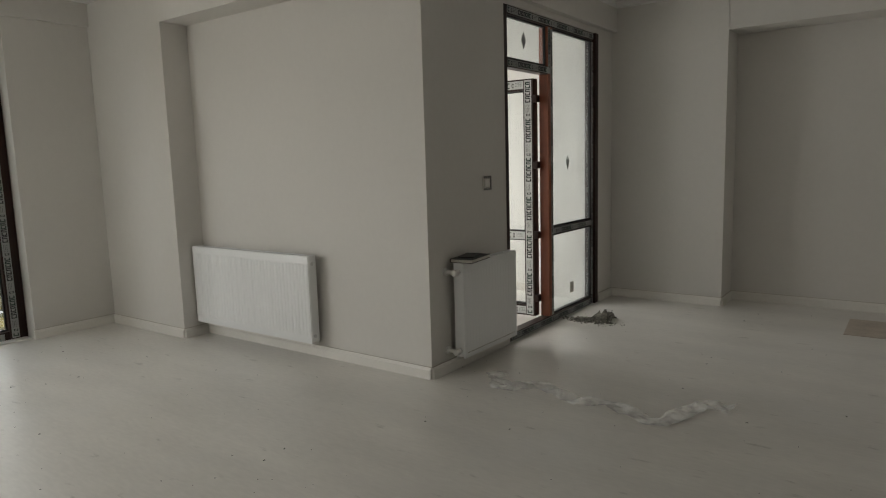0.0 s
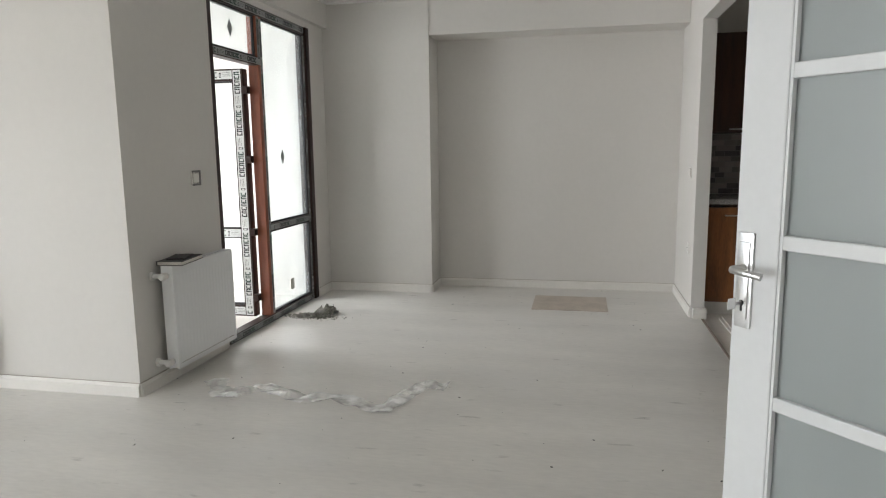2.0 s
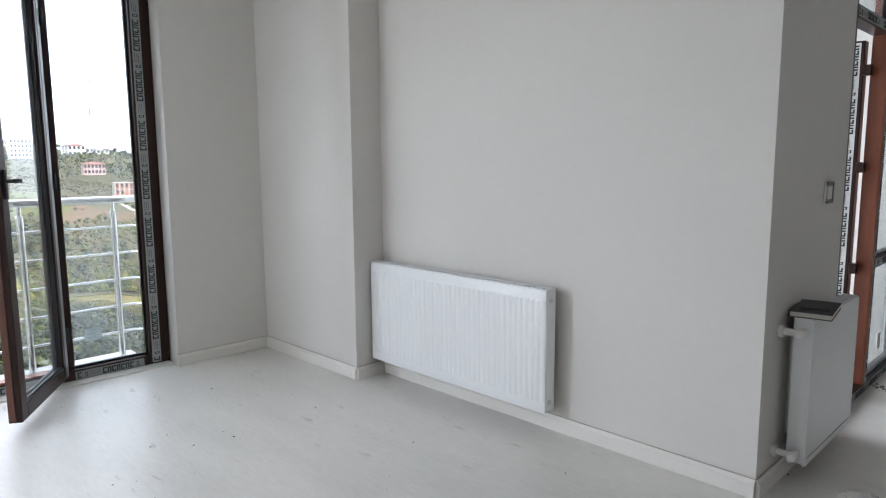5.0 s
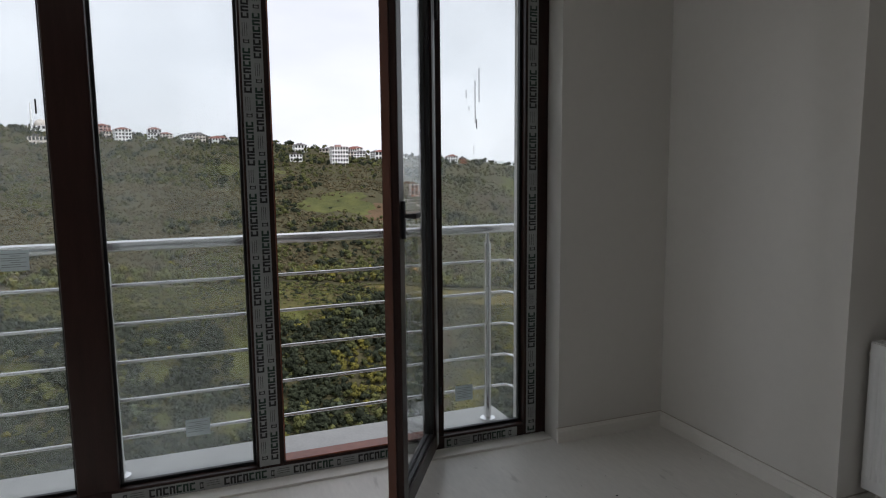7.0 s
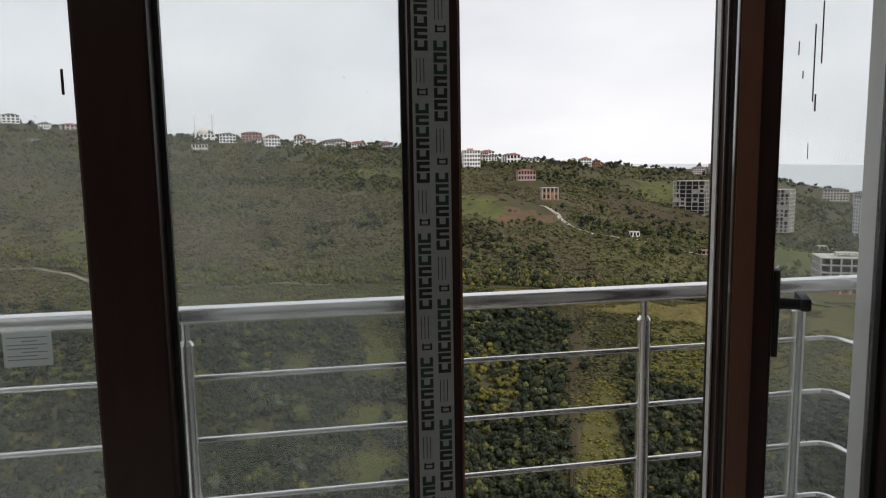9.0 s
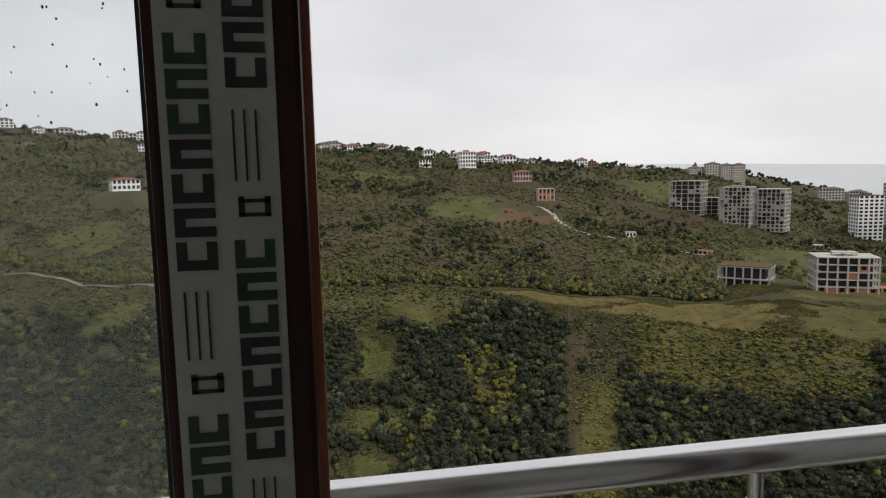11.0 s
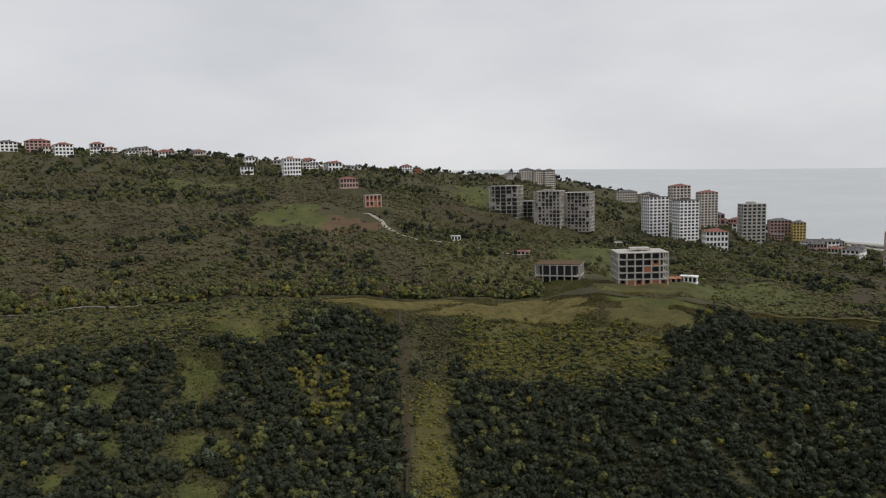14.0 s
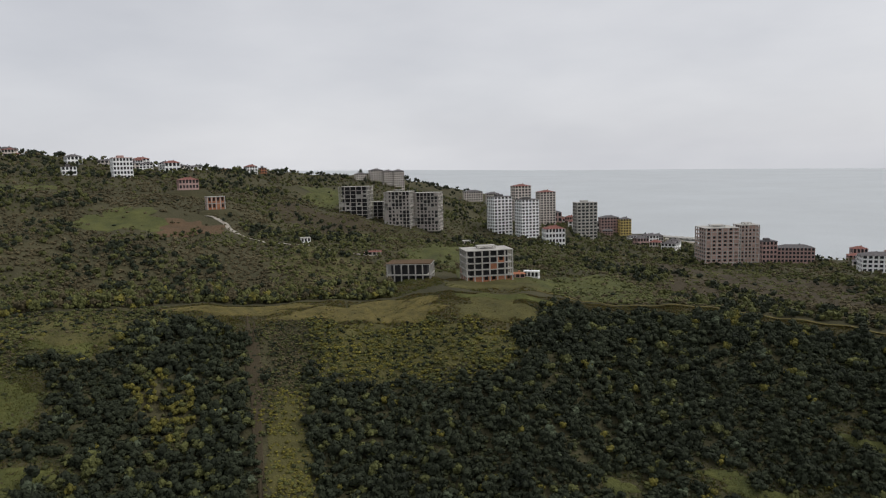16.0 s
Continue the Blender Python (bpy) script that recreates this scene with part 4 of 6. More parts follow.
def ground_z(h, r):
    """Height of the ground at heading h (degrees, turned left from north) and distance r."""
    cz, mr, mz, fr_, fz = (np.interp(h, HEAD, q) for q in (CREST_Z, MID_R, MID_Z, FAR_R, FAR_Z))
    cr = crest_r(h)
    k = cr / 300.0
    rs = np.stack([0 * h, 20 + 0 * h, 60 + 0 * h, 110 * k, 150 * k, 190 * k, 235 * k, 275 * k, cr, cr + 55, mr, fr_, fr_ + 60, fr_ + 400, 5000 + 0 * h])
    wob = 3.0 * np.sin(h * 0.21) + 2.0 * np.sin(h * 0.47 + 1)
    zs = np.stack([-36 + 0 * h, -42 + 0 * h, -68 + 0 * h, cz - 49 + wob, cz - 51 + wob, cz - 41 + 0.6 * wob, cz - 22 + 0.4 * wob, cz - 6, cz, cz + 0.10 * (mz - cz), mz, fz, fz - 3, np.minimum(fz - 90, -108), -140 + 0 * h])
    z = np.zeros_like(h)
    for i in range(len(h)):
        z[i] = np.interp(r[i], rs[:, i], zs[:, i])
    return z + EYE


def place(h, r, z=None):
    """A point at heading h and distance r, on the ground."""
    a = radians(h)
    if z is None:
        z = float(relief(np.array([float(h)]), np.array([float(r)]))[0])
    return Vector((OX - r * math.sin(a), OY + r * math.cos(a), z))


def sheet(name, heads, dists, height, mat, label, category, kind="structure"):
    """A polar sheet of quads."""
    hh, rr = np.meshgrid(heads, dists, indexing="ij")
    zz = height(hh.ravel(), rr.ravel())
    a = np.radians(hh.ravel())
    co = np.stack([OX - rr.ravel() * np.sin(a), OY + rr.ravel() * np.cos(a), zz], 1)
    n, k = len(heads), len(dists)
    i = np.arange((n - 1) * (k - 1))
    p, q = i // (k - 1), i % (k - 1)
    v0 = p * k + q
    faces = np.stack([v0, v0 + k, v0 + k + 1, v0 + 1], 1)
    me = bpy.data.meshes.new(name)
    me.from_pydata(co.tolist(), [], faces.tolist())
    me.materials.append(mat)
    me.shade_smooth()
    return tagged(new(name, me), label, category, kind=kind)


def relief(h, r):
    z = ground_z(h, r)
    a = np.radians(h)
    x, y = -r * np.sin(a), r * np.cos(a)
    amp = np.clip((r - 90) / 250, 0.15, 1.0) * np.where(r > 1300, 0, 1)
    return z + amp * (1.6 * np.sin(x * 0.043 + 1.3 * np.sin(y * 0.031)) + 0.9 * np.sin(y * 0.11 + x * 0.05) + 0.4 * np.sin(x * 0.31 + y * 0.23))


M_GROUND = material("meadow_and_scrub", (0.090, 0.082, 0.043), 0.95, scale=0.03, fine=0.9, tint=(0.038, 0.037, 0.020), bump=0.6, bump_scale=1.2, specular=0.15)
M_SEA = material("sea", (0.46, 0.49, 0.50), 0.4, var=0.05, scale=0.004, fine=0.02, bump=0.25, bump_scale=0.25, stretch=(1, 1, 1), specular=0.4)
M_EARTH = material("earth_road", (0.22, 0.195, 0.150), 0.95, var=0.2, scale=0.2, fine=2, specular=0.2)
M_TRACK = material("dirt_track", (0.36, 0.33, 0.28), 0.95, var=0.15, scale=0.2, fine=2, specular=0.2)

heads = np.concatenate([np.arange(-75, 10, 5.0), np.arange(10, 124, 0.6), np.arange(124, 201, 5.0)])
dists = np.concatenate([np.array([0.5, 12, 30, 50, 70, 90]), np.geomspace(100, 1300, 150), np.array([1600, 2200, 3200, 4900])])
sheet("ground", heads, dists, relief, M_GROUND, "green and brown hillside across the valley", "ground")
sheet("water", np.arange(-75, 75, 1.0), np.concatenate([np.linspace(650, 1300, 20), np.geomspace(1400, 4900, 30)]),
      lambda h, r: EYE - 105.5 + np.clip((r - 1000) / 3900, 0, 1) * (105.5 + 4900 * np.tan(np.radians(np.interp(h, (15, 22, 30, 42, 54, 75), (-0.75, -0.58, -0.41, -0.18, 0.18, 0.6))))), M_SEA, "grey calm sea under an overcast sky", "sea")


# ---- woods and scrub: crowns of many lumps, joined ----
def ico(sub):
    bm = bmesh.new()
    bmesh.ops.create_icosphere(bm, subdivisions=sub, radius=1.0)
    bm.verts.ensure_lookup_table()
    v = np.array([p.co[:] for p in bm.verts])
    f = np.array([[q.index for q in p.verts] for p in bm.faces])
    bm.free()
    return v, f


ICO1 = ico(1)


def crown(rng, lumps, clumps, tall=1.0, bole=True, leaf=0.2):
    """A tree crown of unit size, base at z = 0: uneven lumps, hung all over with small leaf clumps."""
    vs, fs, off = [], [], 0
    base_v, base_f = ICO1
    for k in range(lumps):
        a, q = rng.uniform(0, 6.283), rng.uniform(0.1, 0.58) if lumps > 1 else 0
        c = np.array([q * math.cos(a), q * math.sin(a), rng.uniform(0.35, 1.0) * tall])
        s = rng.uniform(0.28, 0.48) if lumps > 1 else rng.uniform(0.46, 0.58)
        d = rng.uniform(0.72, 1.18, len(base_v))
        vs.append(base_v * d[:, None] * s * np.array([1, 1, 0.85]) + c)
        fs.append(base_f + off)
        off += len(base_v)
        m = clumps // lumps
        out = rng.normal(0, 1, (m, 3))
        out[:, 2] = np.abs(out[:, 2]) * 0.9 - 0.25
        out /= np.linalg.norm(out, axis=1)[:, None]
        at = out * s * rng.uniform(0.88, 1.28, m)[:, None] * np.array([1, 1, 0.85]) + c
        nrm = out + rng.normal(0, 0.5, (m, 3))
        u = np.cross(nrm, rng.normal(0, 1, (m, 3)))
        u /= np.linalg.norm(u, axis=1)[:, None]
        w = np.cross(nrm / np.linalg.norm(nrm, axis=1)[:, None], u)
        su, sw = rng.uniform(0.5, 1.0, m)[:, None] * leaf, rng.uniform(0.4, 0.9, m)[:, None] * leaf
        quad = np.stack([at - u * su, at - w * sw, at + u * su * 0.8, at + w * sw], 1).reshape(-1, 3)
        i = np.arange(m)[:, None] * 4 + off
        vs.append(quad)
        fs += [i + np.array([0, 1, 2]), i + np.array([0, 2, 3])]
        off += 4 * m
    if not bole:
        return np.concatenate(vs), np.concatenate(fs)
    n = 5
    ang = np.arange(n) * 2 * math.pi / n
    lo = np.stack([0.06 * np.cos(ang), 0.06 * np.sin(ang), 0 * ang - 0.1], 1)
    hi = np.stack([0.04 * np.cos(ang), 0.04 * np.sin(ang), 0 * ang + 0.6 * tall], 1)
    vs.append(np.concatenate([lo, hi]))
    i = np.arange(n)
    j = (i + 1) % n
    fs.append(np.concatenate([np.stack([i, j, j + n], 1), np.stack([i, j + n, i + n], 1)]) + off)
    return np.concatenate(vs), np.concatenate(fs)


def tuft(rng, blades):
    """A tuft of grass: pointed tapering blades leaning outwards."""
    a, q = rng.uniform(0, 6.283, blades), rng.uniform(0, 0.5, blades)
    x, y = q * np.cos(a), q * np.sin(a)
    b = rng.uniform(0, 6.283, blades)
    w = rng.uniform(0.10, 0.22, blades)
    lean = rng.uniform(0.1, 0.6, blades)
    tip = np.stack([x + lean * np.cos(a), y + lean * np.sin(a), rng.uniform(0.5, 1.3, blades)], 1)
    l = np.stack([x - w * np.cos(b), y - w * np.sin(b), 0 * x - 0.15], 1)
    r = np.stack([x + w * np.cos(b), y + w * np.sin(b), 0 * x - 0.15], 1)
    i = np.arange(blades)[:, None] * 3
    return np.stack([l, r, tip], 1).reshape(-1, 3), i + np.array([0, 1, 2])


def scatter(name, spots, templates, mat, label, rng, category="trees"):
    """All crowns of one kind of wood in one mesh. spots: x, y, z, size, height factor."""
    vs, fs, off = [], [], 0
    for x, y, z, s, tall in spots:
        v, f = templates[rng.integers(len(templates))]
        a = rng.uniform(0, 6.283)
        ca, sa = math.cos(a), math.sin(a)
        p = v * s
        vs.append(np.stack([p[:, 0] * ca - p[:, 1] * sa + x, p[:, 0] * sa + p[:, 1] * ca + y, p[:, 2] * tall + z], 1))
        fs.append(f + off)
        off += len(v)
    co, fc = np.concatenate(vs), np.concatenate(fs)
    me = bpy.data.meshes.new(name)
    me.vertices.add(len(co))
    me.vertices.foreach_set("co", co.ravel())
    me.loops.add(fc.size)
    me.loops.foreach_set("vertex_index", fc.ravel())
    me.polygons.add(len(fc))
    me.polygons.foreach_set("loop_start", np.arange(len(fc)) * 3)
    me.update(calc_edges=True)
    me.validate()
    me.shade_flat()
    me.materials.append(mat)
    return tagged(new(name, me), label, category, kind="stuff")


M_DARKWOOD = material("evergreen_leaves", (0.046, 0.056, 0.030), 0.85, scale=0.05, fine=2.2, tint=(0.009, 0.012, 0.008), island=0.5, bump=0.7, bump_scale=3.0, specular=0.2)
M_MIDWOOD = material("green_leaves", (0.145, 0.150, 0.050), 0.85, scale=0.05, fine=2.2, tint=(0.032, 0.039, 0.016), island=0.5, bump=0.7, bump_scale=3.0, specular=0.2)
M_YELLOW = material("yellowing_leaves", (0.215, 0.188, 0.038), 0.85, scale=0.06, fine=2.2, tint=(0.055, 0.058, 0.018), island=0.5, bump=0.7, bump_scale=3.0, specular=0.2)
M_BROWNW = material("hazel_scrub", (0.150, 0.124, 0.068), 0.9, scale=0.03, fine=1.4, tint=(0.044, 0.040, 0.024), island=0.5, bump=0.7, bump_scale=2.0, specular=0.15)
M_UNDER = material("undergrowth_leaves", (0.078, 0.086, 0.034), 0.85, scale=0.06, fine=2.2, tint=(0.018, 0.022, 0.011), island=0.5, bump=0.6, bump_scale=3.0, specular=0.2)
M_GREY = material("grey_green_leaves", (0.105, 0.125, 0.075), 0.85, scale=0.06, fine=2.2, tint=(0.05, 0.065, 0.04), island=0.5, bump=0.6, bump_scale=3.0, specular=0.2)

rng = np.random.default_rng(7)
NEAR_T = [crown(rng, 4, 48, leaf=0.19) for k in range(14)]
TALL_T = [crown(rng, 5, 55, 1.5, leaf=0.18) for k in range(6)]
BUSH_T = [crown(rng, 1, 22, 0.7, False, 0.26) for k in range(8)]
FAR_T = [crown(rng, 1, 12, 0.9, False, 0.3) for k in range(10)]
LOW_T = [crown(rng, 1, 4, 0.7, False, 0.34) for k in range(8)]


def field(x, y, s, k):
    return noise.noise(Vector((x * s, y * s, k * 7.3)))


OPEN_GRASS = ((82.3, 273, 3.6, 9), (86.3, 245, 1.9, 15), (93.1, 238, 1.4, 6), (86.5, 216, 3.0, 7), (102.6, 241, 2.6, 6), (107.5, 279, 2.4, 6), (93.0, 215, 1.1, 5),
              (87.0, 197, 2.3, 10), (25.0, 208, 7.0, 6), (18.5, 238, 2.6, 4), (37.0, 199, 2.2, 4), (97.5, 205, 1.4, 5))


def cover(h, r):
    """What grows at heading h and distance r on the near slope; the edges are broken by noise."""
    a, b = h * 0.55, r * 0.06
    h = h + 1.3 * noise.noise(Vector((a, b, 1.0))) + 0.5 * noise.noise(Vector((3 * a, 3 * b, 5.0)))
    r = r + 7 * noise.noise(Vector((a, b, 9.0))) + 3 * noise.noise(Vector((3 * a, 3 * b, 12.0)))
    for ch, cr, dh, dr in OPEN_GRASS:
        if ((h - ch) / dh) ** 2 + ((r - cr) / dr) ** 2 < 1:
            return "grass"
    if abs(h - 68.8 - 0.25 * math.sin(r * 0.11)) < 0.65 and 180 < r < 291:
        return "path"
    if 64.2 < h < 68.2 and r < 235:
        return "gold"
    if ((h - 76) / 2.3) ** 2 + ((r - 235) / 17) ** 2 < 1:
        return "gold_trees"
    if 64.4 < h < 68.2 and r < 279:
        return "low_brown"
    if h < 44.5 and r > 290:
        return "bank"
    if 43.5 < h < 51.5 and r > np.interp(h, (43.5, 45.2, 51.2), (284, 269, 268)):
        return "bank"
    dry = np.interp(h, (50.5, 52.5, 64.4, 66.4, 70.3, 75.5), (266, 272, 273, 278, 277, 284))
    if 50.5 < h < 75.5 and r > dry:
        return "dry"
    if 45.5 < h < 64.6 and r > np.interp(h, (45.5, 46.6, 52.8, 64.6), (255, 243, 238, 243)):
        return "bright"
    if h > 74 and r > np.interp(h, (74, 79.3, 86.3, 98.1, 102.9, 109.5, 120), (286, 274, 259, 264, 273, 288, 340)):
        return "scrub"
    return "wood"


def on_road(h, r):
    """Ground kept clear along the dirt road on the crest."""
    return h > 103 and -9 < r - np.interp(h, (103.5, 107, 112, 118), (306, 318, 345, 372)) < 5


dark, mid, yellow, grey, brown, dry, grass, under = [], [], [], [], [], [], [], []
GRASS_T = [tuft(rng, 12) for k in range(8)]
for n in range(13500):
    h, r = rng.uniform(8, 122), math.sqrt(rng.uniform(165 ** 2, 299 ** 2))
    r *= crest_r(np.array(h)) / 300 if h > 104 else 1
    kind = cover(h, r)
    if on_road(h, r):
        continue
    p = place(h, r)
    k = field(p.x, p.y, 0.022, 1) + 0.5 * field(p.x, p.y, 0.07, 2)
    if kind == "wood":
        s = rng.uniform(1.4, 2.9) * (0.85 + 0.25 * (k + 1))
        spot, c = (p.x, p.y, p.z - 0.3, s, rng.uniform(0.8, 1.3)), rng.random()
        (grey if c < 0.02 else yellow if c < 0.035 else mid if c < 0.11 + 0.16 * k + (0.06 if h > 60 else 0.0) else dark).append(spot)
        for q in range(2):
            g = place(h + rng.normal(0, 2.6) / r * 57.3, min(r + rng.normal(0, 2.6), 296.0))
            under.append((g.x, g.y, g.z - 0.3, rng.uniform(1.0, 1.9), rng.uniform(0.7, 1.1)))
        continue
    count, spread, sizes = {"grass": (22, 4, (0.4, 0.9)), "path": (3, 3, (0.25, 0.55)), "gold": (8, 2, (0.6, 1.4)), "gold_trees": (1, 0, (1.3, 2.5)), "low_brown": (9, 3, (0.5, 1.3)),
                            "bank": (18, 4, (0.35, 0.9)), "dry": (16, 4, (0.4, 0.95)), "bright": (7, 3, (0.6, 1.6)), "scrub": (7, 3, (0.6, 1.6))}[kind]
    for q in range(count):
        g, c = place(h + rng.normal(0, spread) / r * 57.3, min(r + rng.normal(0, spread), 299.0 * float(crest_r(np.array(h))) / 300)), rng.random()
        one = (g.x, g.y, g.z - 0.15, rng.uniform(*sizes), rng.uniform(0.6, 0.95))
        if kind == "grass":
            (mid if c < 0.07 else brown if c < 0.10 else dry if c < 0.26 else grass).append(one)
        elif kind == "path":
            (brown if c < 0.85 else dark).append(one)
        elif kind == "gold":
            (yellow if c < 0.62 else mid if c < 0.9 else dry).append(one)
        elif kind == "gold_trees":
            (yellow if c < 0.6 else mid if c < 0.8 else dark).append(one[:4] + (1.1,))
        elif kind == "low_brown":
            (brown if c < 0.40 else mid if c < 0.70 else under if c < 0.92 else dark).append(one)
        elif kind in ("bank", "dry"):
            (brown if c < 0.06 else mid if c < 0.10 else grass if c < (0.45 if kind == "dry" else 0.3) else dry).append(one)
        elif kind == "bright":
            (yellow if c < 0.36 else mid if c < 0.80 else dry if c < 0.83 else grass if c < 0.93 else dark).append(one)
        else:
            (brown if c < 0.24 else mid if c < 0.78 else grass if c < 0.88 else yellow if c < 0.91 else dark).append(one)
T1 = NEAR_T + TALL_T[:2]
scatter("woods_dark", dark, T1, M_DARKWOOD, "dense dark evergreen wood on the near slope", rng)
scatter("undergrowth", under, LOW_T, M_UNDER, "dark green undergrowth between the trees", rng, "shrubs")
scatter("woods_green", [q for q in mid if q[3] > 1.5], NEAR_T, M_MIDWOOD, "green broadleaf trees on the slope", rng)
scatter("scrub_green", [q for q in mid if q[3] <= 1.5], BUSH_T[:3] + LOW_T, M_MIDWOOD, "low green broadleaf scrub on the slope", rng, "shrubs")
scatter("woods_yellow", [q for q in yellow if q[3] > 1.4], NEAR_T[:6], M_YELLOW, "yellowing trees between the dark ones", rng)
scatter("scrub_yellow", [q for q in yellow if q[3] <= 1.4], BUSH_T[:3] + LOW_T, M_YELLOW, "yellowing shrubs on the slope", rng, "shrubs")
scatter("woods_grey", grey, T1, M_GREY, "pale grey-green trees among the dark wood", rng)
M_GRASSC = material("tall_grass", (0.165, 0.168, 0.046), 0.95, scale=0.06, fine=1.5, tint=(0.045, 0.055, 0.018), island=0.5, specular=0.1)
M_DRYC = material("dry_tussocks", (0.20, 0.155, 0.052), 0.95, scale=0.06, fine=1.5, tint=(0.07, 0.062, 0.025), island=0.5, specular=0.1)
for h0, r0, dh, dr in ((40, 340, 5.5, 34), (47.5, 328, 4.5, 24), (50, 400, 2.0, 42), (52.5, 470, 2.8, 50), (56, 330, 3.5, 24)):
    for n in range(2200):
        a, q = rng.uniform(0, 6.283), 1.1 * math.sqrt(rng.random())
        g = place(h0 + dh * q * math.cos(a), max(r0 + dr * q * math.sin(a), 301.0))
        (grass if rng.random() < 0.55 + field(g.x, g.y, 0.05, 3) else brown if rng.random() < 0.12 else dry).append((g.x, g.y, g.z - 0.1, rng.uniform(0.4, 1.0), rng.uniform(0.5, 0.9)))
scatter("grass_tufts", grass, GRASS_T, M_GRASSC, "rough green grass tufts in the clearings", rng, "grass")
scatter("dry_tufts", dry, GRASS_T, M_DRYC, "dry grass tussocks in the clearings", rng, "grass")

# farther slopes: hazel orchards, hedges, woods
fdark, fmid, fbrown, fyel = [], [], list(brown), []
grove = lambda p: field(p.x, p.y, 0.016, 11) + 0.6 * field(p.x, p.y, 0.05, 12)
for n in range(20000):
    h, r = rng.uniform(12, 120), 303 + 640 * rng.random() ** 1.25
    if h > 104:
        r = r * crest_r(np.array(h)) / 300
    fr_ = np.interp(h, HEAD, FAR_R)
    if r > fr_ + 15:
        continue
    p = place(h, r)
    if p.z < -100 or (42.5 < h < 58 and r < 372) or on_road(h, r):
        continue
    k = field(p.x, p.y, 0.011, 3) + 0.5 * field(p.x, p.y, 0.035, 4)
    meadow = False
    for ch, cr, dh, dr in ((75.5, 500, 5.5, 38), (52.5, 470, 3.0, 60), (50, 400, 2.2, 50), (86, 640, 4, 30), (61.5, 740, 3.0, 70), (40, 340, 6.0, 40), (47.5, 330, 5, 26), (57.5, 560, 3, 18), (28, 470, 4, 60), (108, 420, 3, 30)):
        if ((h - ch) / dh) ** 2 + ((r - cr) / dr) ** 2 < 1 + 0.3 * k:
            meadow = True
    if meadow and rng.random() < 0.85:
        continue
    if abs(h - 70.4) < 1.3 and 430 < r < 520 and rng.random() < 0.9:
        continue
    s = rng.uniform(1.2, 2.6) * (1 + 0.0008 * (r - 300))
    spot = (p.x, p.y, p.z - 0.3, s, rng.uniform(0.8, 1.3))
    c = rng.random()
    g = grove(p)
    if r < 335 and h > 50:
        (fyel if c < 0.28 else fmid if c < 0.85 else fdark).append((p.x, p.y, p.z - 0.3, s * 1.1, 1.2))
    elif g > 0.26:
        (fmid if c < 0.45 else fdark).append((p.x, p.y, p.z - 0.3, s * 1.25, 1.15))
    elif h > 66 and k > -0.15 and r < 620 or (h < 40 and r < 480) or (50 < h < 66 and 560 < r < 700):
        (fbrown if c < 0.90 else fmid if c < 0.98 else fdark).append((p.x, p.y, p.z - 0.3, s * 1.0, 0.75))
    elif k < -0.25:
        (fmid if c < 0.75 else fbrown if c < 0.9 else fdark).append(spot)
    else:
        (fbrown if c < 0.45 else fmid if c < 0.9 else fdark).append(spot)
# a belt of taller trees just behind the crest, broken at the building site
belt_green, belt_dry, belt_dark = [], [], []
for n in range(1500):
    h = rng.uniform(56.5, 118)
    r = (306 + 26 * rng.random()) * (crest_r(np.array(h)) / 300 if h > 104 else 1)
    if field(h, r * 0.1, 0.35, 6) < -0.32 or on_road(h, r):
        continue
    p = place(h, r)
    c = rng.random()
    spot = (p.x, p.y, p.z - 0.3, rng.uniform(1.5, 3.4), rng.uniform(1.0, 1.6))
    (belt_green if c < 0.5 else belt_dry if c < 0.78 else fyel if c < 0.88 else belt_dark).append(spot)
scatter("crest_trees_green", belt_green, NEAR_T, M_MIDWOOD, "green trees in a belt along the hill road", rng)
scatter("crest_trees_brown", belt_dry, NEAR_T, M_BROWNW, "brown leafless trees in a belt along the hill road", rng)
scatter("crest_trees_dark", belt_dark, NEAR_T, M_DARKWOOD, "dark trees in a belt along the hill road", rng)
# low orchard bushes between them
low, low_green = [], []
for n in range(30000):
    h, r = rng.uniform(14, 119), 306 + 420 * rng.random() ** 1.3
    if (42.5 < h < 58 and r < 372) or (48 < h < 54 and 400 < r < 520) or on_road(h, r):
        continue
    p = place(h, r)
    k = field(p.x, p.y, 0.011, 3) + 0.5 * field(p.x, p.y, 0.035, 4)
    if ((h - 76) / 5.5) ** 2 + ((r - 490) / 40) ** 2 < 1:
        continue
    one = (p.x, p.y, p.z - 0.2, rng.uniform(1.1, 2.3), rng.uniform(0.6, 1.0))
    (low if (h > 67 and k > -0.35) or k > 0.45 or rng.random() < 0.15 else low_green).append(one)
# trees along the skyline
for h in np.arange(44, 121, 0.085):
    fr_ = float(np.interp(h, HEAD, FAR_R))
    if field(h, 1.0, 0.9, 5) > -0.25:
        p = place(h, fr_ - rng.uniform(0, 14) - (rng.uniform(10, 70) if rng.random() < 0.4 else 0))
        fdark.append((p.x, p.y, p.z - 0.6, rng.uniform(2.0, 4.8), rng.uniform(0.9, 1.5)))
F1 = FAR_T + BUSH_T[:4]
scatter("far_woods_dark", fdark, F1, M_DARKWOOD, "dark trees and hedges on the far slope", rng)
scatter("far_woods_green", fmid, F1, M_MIDWOOD, "green trees on the far slope", rng)
scatter("far_orchard_rows", low, LOW_T, M_BROWNW, "low brown hazel bushes on the far slope", rng)
scatter("far_scrub_green", low_green, LOW_T, M_MIDWOOD, "low green scrub on the far slope", rng)
scatter("far_orchards", fbrown, FAR_T[:3] + LOW_T, M_BROWNW, "brown hazel orchards on the far slope", rng)
